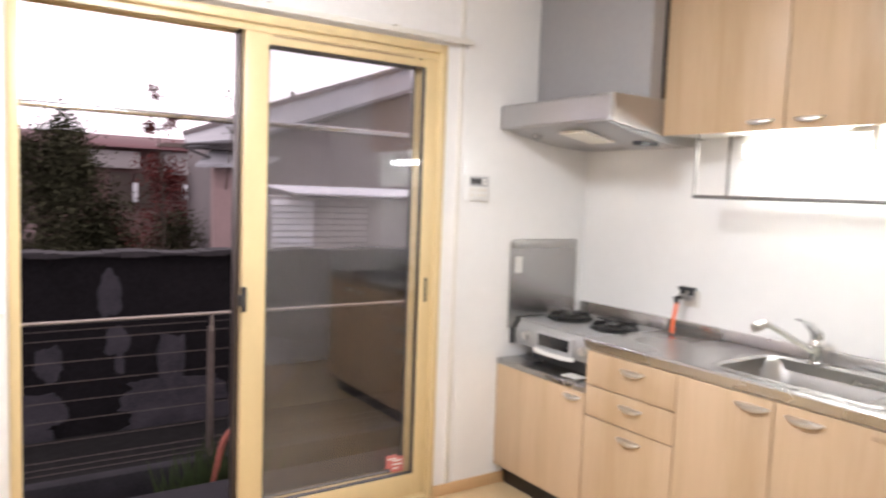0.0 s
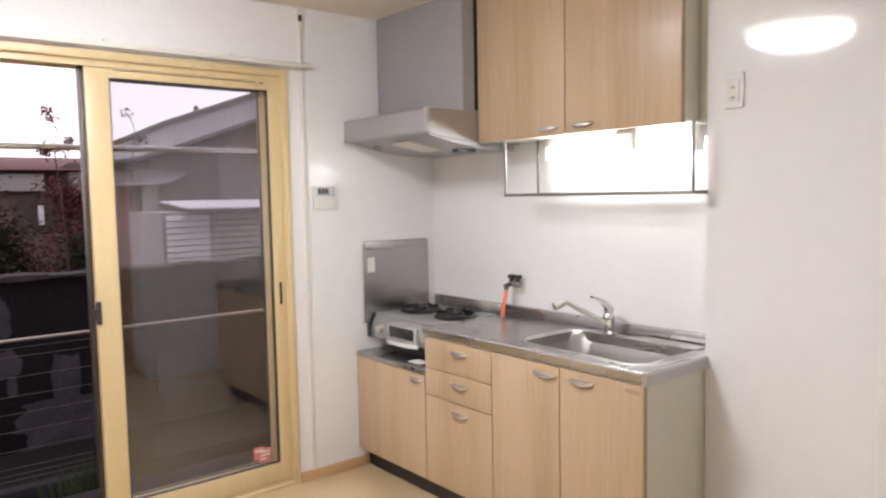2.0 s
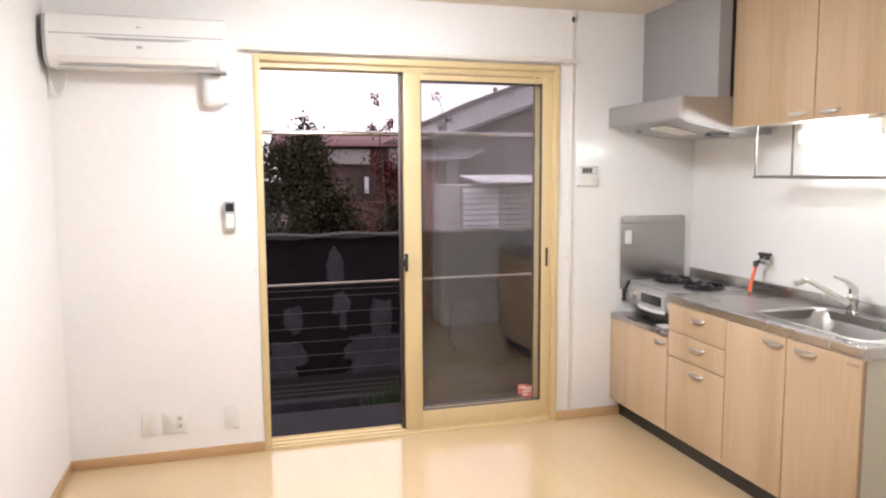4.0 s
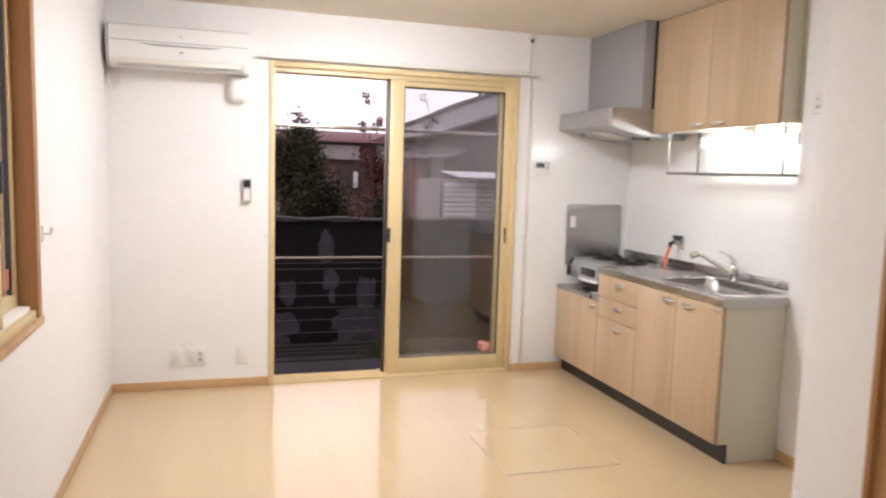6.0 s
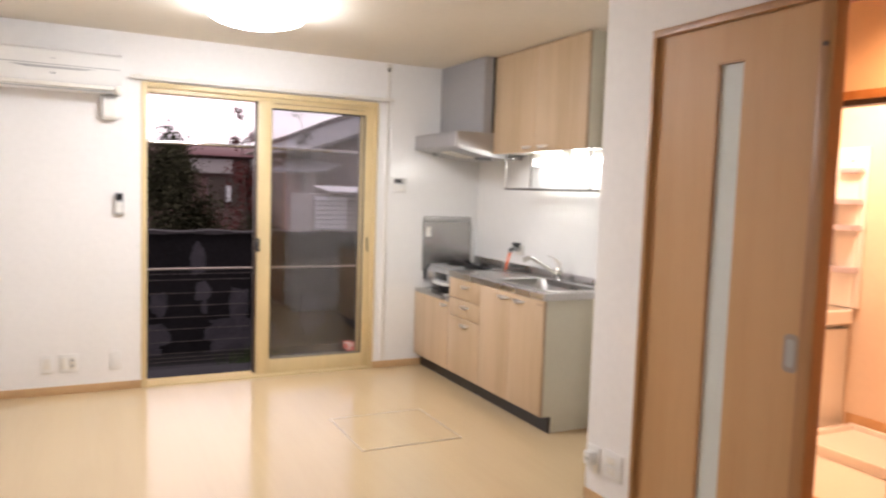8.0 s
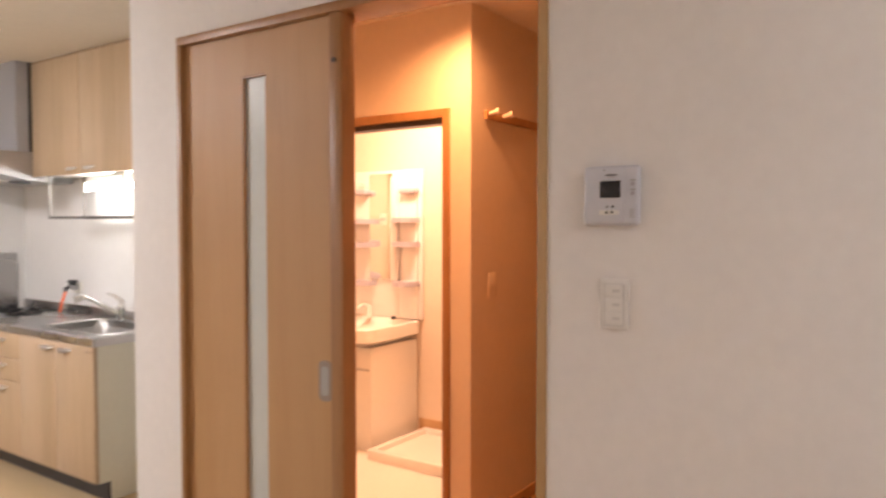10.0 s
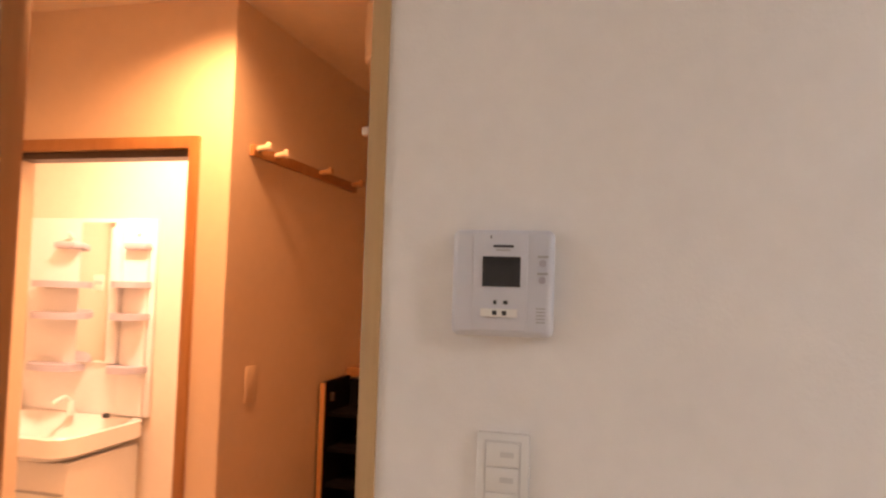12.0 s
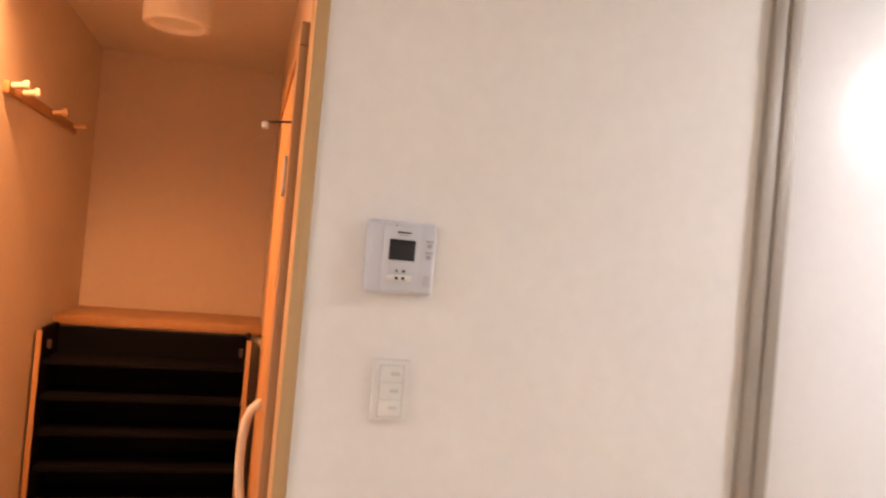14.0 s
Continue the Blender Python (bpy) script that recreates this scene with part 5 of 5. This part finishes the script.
bm = B()
for i in range(len(EAVE) - 1):
    slab(bm, [EAVE[i], EAVE[i + 1], RIDGE[i + 1], RIDGE[i]], 0.06)
part("roof", bm, M_roof, nh, "light grey tiled roof slope")
bm = B()
for i in range(64):
    p, q = along(EAVE, i / 63), along(RIDGE, i / 63)
    tube(bm, [p + Vector((0, -0.03, -0.015)), p.lerp(q, 0.5) + Vector((0, 0, 0.015)), q + Vector((0, 0, 0.015))], 0.030, 6)
part("tile_rows", bm, M_roof, nh, "rows of rounded roof tiles")
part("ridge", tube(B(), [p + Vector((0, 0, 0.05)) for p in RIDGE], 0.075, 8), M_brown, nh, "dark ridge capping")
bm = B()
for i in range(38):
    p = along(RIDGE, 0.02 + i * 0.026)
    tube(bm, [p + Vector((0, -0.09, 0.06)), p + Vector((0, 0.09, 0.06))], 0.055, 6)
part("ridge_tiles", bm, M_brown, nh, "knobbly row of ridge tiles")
part("ridge_ornament", lathe(B(), [(0.03, 0.0), (0.05, 0.03), (0.03, 0.07), (0.06, 0.10), (0.02, 0.14)], (5.98, 10.2, 3.06), 10), M_brown, nh)
part("wall", prism(B(), [(4.55, -0.5), (9.0, -0.5), (9.0, 3.55), (7.80, 3.24), (6.62, 2.80), (5.81, 2.51), (5.08, 2.25), (4.55, 2.12)], 1, 9.32, 12.0), M_brown, nh, "brown wall coloured darker for the shade under the eaves")
part("fascia", tube(B(), [p + Vector((0, 0.03, -0.075)) for p in EAVE], 0.035, 6), M_shade, nh, "eave edge coloured dark for the shade below it")
part("gutter", tube(B(), curve([(4.60, 8.98, 2.10), (4.10, 8.98, 2.06), (3.78, 8.98, 2.03), (3.72, 8.98, 1.99), (3.86, 8.98, 1.93), (4.12, 8.98, 1.84)], 6), 0.022, 8), M_shade, nh, "bent gutter and downpipe in eave-shade grey")
# Dark box stands for the shaded underside of the eave.
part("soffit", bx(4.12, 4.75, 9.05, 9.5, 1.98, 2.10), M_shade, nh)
part("lower_roof", slab(B(), [(3.86, 8.85, 1.72), (4.95, 8.85, 1.76), (5.42, 9.30, 1.93), (4.25, 9.30, 1.99)], 0.045), M_roof, nh, "grey lean-to roof")
part("side_wall", bx(4.235, 4.53, 9.12, 9.32, -0.5, 1.74), M_pink, nh, "pale pinkish wall panel")
part("corner_post", bx(4.53, 4.62, 9.16, 9.32, -0.5, 1.78), M_brown, nh)
part("wall_panel", bx(4.62, 4.87, 9.12, 9.32, -0.5, 1.80), M_stucco, nh, "pale wall panel")
sh = thing("garden_shed", (4.0, 4.6, -0.5), "low shed with corrugated roof and white slatted shutters", "shed")
part("wall", bx(3.31, 6.6, 4.10, 5.2, -0.5, 1.325), M_stucco, sh)
bm = B()
n = 60
prev = None
for i in range(n + 1):
    f = i / n
    xf, xb = 3.49 + 3.2 * f, 3.68 + 3.4 * f
    z = 0.010 * (i % 2)
    cur = [bm.verts.new((xf, 3.80, 1.350 + z)), bm.verts.new((xb, 5.3, 1.425 + z)), bm.verts.new((xb, 5.3, 1.437 + z)), bm.verts.new((xf, 3.80, 1.364 + z))]
    if prev:
        for k in range(4):
            bm.faces.new((prev[k], prev[(k + 1) % 4], cur[(k + 1) % 4], cur[k]))
    prev = cur
bmesh.ops.recalc_face_normals(bm, faces=bm.faces)
part("roof", bm, M_corr, sh, "grey corrugated sheet roof")
for x0, x1 in ((3.345, 3.786), (3.80, 4.40)):
    for k in range(8):
        z = 0.80 + k * 0.062
        part("slat", prism(B(), [(4.075, z), (4.062, z + 0.006), (4.085, z + 0.058), (4.098, z + 0.056)], 0, x0, x1), M_corr if x0 < 3.5 else M_stucco, sh)
fb = thing("far_house", (6, 17, -0.5), "distant russet building behind the trees", "house")
part("wall", bx(2.2, 8.2, 16, 20, -0.5, 2.2), M_redwall, fb)
part("roof", prism(B(), [(15.5, 2.20), (15.6, 2.27), (18, 2.62), (20.4, 2.2)], 0, 1.9, 8.5), M_redroof, fb, "dull red roof")
part("balcony_front", bx(3.25, 4.38, 15.72, 15.80, 1.72, 2.12, bev=0.01), M_stucco, fb, "pale balcony front")
for x0, x1 in ((3.75, 4.22), (4.30, 4.80)):
    part("window", bx(x0, x1, 15.93, 15.99, 0.75, 1.62), M_bronze, fb, "dark window")
part("meter_box", bx(4.24, 4.36, 15.82, 15.9, 0.92, 1.38, bev=0.02), M_corr, fb, "small white box")
part("stair_tower", bx(4.92, 5.50, 15.70, 15.99, 1.62, 2.16), M_stucco, fb, "pale plastered block")
part("tower_roof", prism(B(), [(4.70, 2.28), (5.75, 2.28), (5.60, 2.38), (4.90, 2.38)], 1, 15.6, 16.2), M_timber, fb)
part("side_box", bx(5.40, 5.50, 15.75, 15.83, 1.00, 1.40, bev=0.02), M_corr, fb, "small white box")
part("railing", box(bx(3.2, 5.6, 15.60, 15.64, 0.66, 0.72), 3.2, 5.6, 15.60, 15.64, 0.50, 0.53), M_timber, fb)

def tree(name, label, c, h, r, leafmat, n, seed, spread=1.0, low=0.25, size=1.0, girth=0.09, limbs=26):
    rnd = random.Random(seed)
    e = thing(name, c, label, "tree")
    bm = B()
    x, y, z = c
    tube(bm, curve([(x, y, z), (x + 0.05, y, z + h * 0.3), (x - 0.04, y + 0.05, z + h * 0.6), (x + 0.02, y, z + h * 0.95)], 5), [girth * (1 - 0.8 * i / 15) for i in range(16)], 8)
    tips = []
    for i in range(limbs):
        f = rnd.uniform(low, 0.95)
        a = rnd.uniform(0, 2 * math.pi)
        w = r * (1.0 - 0.55 * abs(f - 0.45) / 0.55) * rnd.uniform(0.6, 1.1)
        p0 = Vector((x, y, z + h * f * 0.85))
        p2 = p0 + Vector((w * math.cos(a), w * math.sin(a), h * rnd.uniform(0.02, 0.18)))
        tube(bm, [p0, (p0 + p2) / 2 + Vector((0, 0, 0.05)), p2], [girth * 0.33, girth * 0.2, girth * 0.07], 5)
        tips += [p0.lerp(p2, t) for t in (0.45, 0.65, 0.8, 1.0)]
    part("trunk", bm, M_bark, e)
    vs, fs = [], []
    for i in range(n):
        p = rnd.choice(tips) + Vector([rnd.gauss(0, 0.13 * spread) for _ in range(3)])
        d = Vector([rnd.gauss(0, 1) for _ in range(3)]).normalized()
        u = d.cross(Vector((0.3, 0.2, 0.9))).normalized() * rnd.uniform(0.016, 0.034) * size
        l = d * rnd.uniform(0.05, 0.10) * size
        k = len(vs)
        vs += [p, p + l * 0.5 + u, p + l, p + l * 0.5 - u]
        fs.append((k, k + 1, k + 2, k + 3))
    me = bpy.data.meshes.new("crown")
    me.from_pydata([tuple(v) for v in vs], [], fs)
    me.materials.append(leafmat)
    ob = new("crown", me)
    ob.parent = e
    ob.matrix_parent_inverse = Matrix.Translation(-e.location)
    return e


tree("garden_tree", "dark dense evergreen tree behind the garden wall", (1.72, 8.6, -0.5), 2.72, 0.80, M_leaf, 26000, 3, 1.15, 0.12, 0.72)
tree("garden_tree", "dark evergreen shrub behind the garden wall", (0.30, 8.9, -0.5), 2.3, 0.8, M_leaf, 14000, 9, 1.2, 0.12, 0.75)
tree("red_tree", "small tree with red autumn leaves", (4.12, 12.2, -0.5), 2.6, 0.60, M_leafr, 3200, 5, 1.2, 0.30, 0.85)
tree("red_tree", "shrubby tree with red autumn leaves", (3.15, 11.5, -0.5), 1.35, 0.8, M_leafr, 6500, 8, 1.3, 0.12, 0.8)
tree("garden_shrub", "dark shrub beside the evergreen tree", (2.55, 9.0, -0.5), 1.75, 0.50, M_leaf, 9000, 33, 1.2, 0.10, 0.75)
tree("garden_shrub", "low dark shrub at the foot of the far house", (4.0, 10.6, -0.5), 1.30, 0.55, M_leaf, 6500, 31, 1.2, 0.10, 0.75)
tree("bare_tree", "thin twigs with sparse leaves above the dark tree", (1.95, 8.8, -0.5), 3.12, 0.55, M_leaf, 1300, 21, 0.5, 0.80, 0.9, 0.03, 16)


def bending_sapling(c, tip, leafmat, seed, n):
    """Slender stem that arches over at the top, with a few leaves where it forks."""
    rnd = random.Random(seed)
    e = thing("sapling", c, "slender arching sapling with few red leaves against the sky", "tree")
    c, tip = Vector(c), Vector(tip)
    mid = Vector((tip.x + 0.10, tip.y, tip.z - 0.62))
    stem = curve([c, (c + mid) / 2 + Vector((0.06, 0, 0)), mid, tip + Vector((0.14, 0, -0.32)), tip + Vector((0.08, 0, -0.10)), tip], 6)
    bm = tube(B(), stem, [0.013 - 0.009 * i / (len(stem) - 1) for i in range(len(stem))], 6)
    ends = [mid + Vector((rnd.uniform(-0.22, 0.22), rnd.uniform(-0.1, 0.1), rnd.uniform(-0.05, 0.22))) for _ in range(7)]
    for p in ends:
        tube(bm, [mid, mid.lerp(p, 0.5) + Vector((0, 0, 0.02)), p], [0.010, 0.007, 0.004], 5)
    part("stem", bm, M_bark, e)
    vs, fs = [], []
    spots = ends + [along(stem, f) for f in (0.80, 0.86, 0.92, 0.97)]
    for i in range(n):
        p = rnd.choice(spots if i % 3 else ends) + Vector([rnd.gauss(0, 0.045) for _ in range(3)])
        d = Vector([rnd.gauss(0, 1) for _ in range(3)]).normalized()
        u, l = d.cross(Vector((0.3, 0.2, 0.9))).normalized() * 0.024, d * rnd.uniform(0.05, 0.09)
        k = len(vs)
        vs += [p, p + l * 0.5 + u, p + l, p + l * 0.5 - u]
        fs.append((k, k + 1, k + 2, k + 3))
    me = bpy.data.meshes.new("leaves")
    me.from_pydata([tuple(v) for v in vs], [], fs)
    me.materials.append(leafmat)
    ob = new("leaves", me)
    ob.parent = e
    ob.matrix_parent_inverse = Matrix.Translation(-e.location)


bending_sapling((3.35, 8.8, -0.5), (3.16, 8.6, 2.80), M_leafr, 4, 260)
bending_sapling((4.35, 9.9, -0.5), (4.30, 8.75, 2.86), M_leaf, 6, 60)
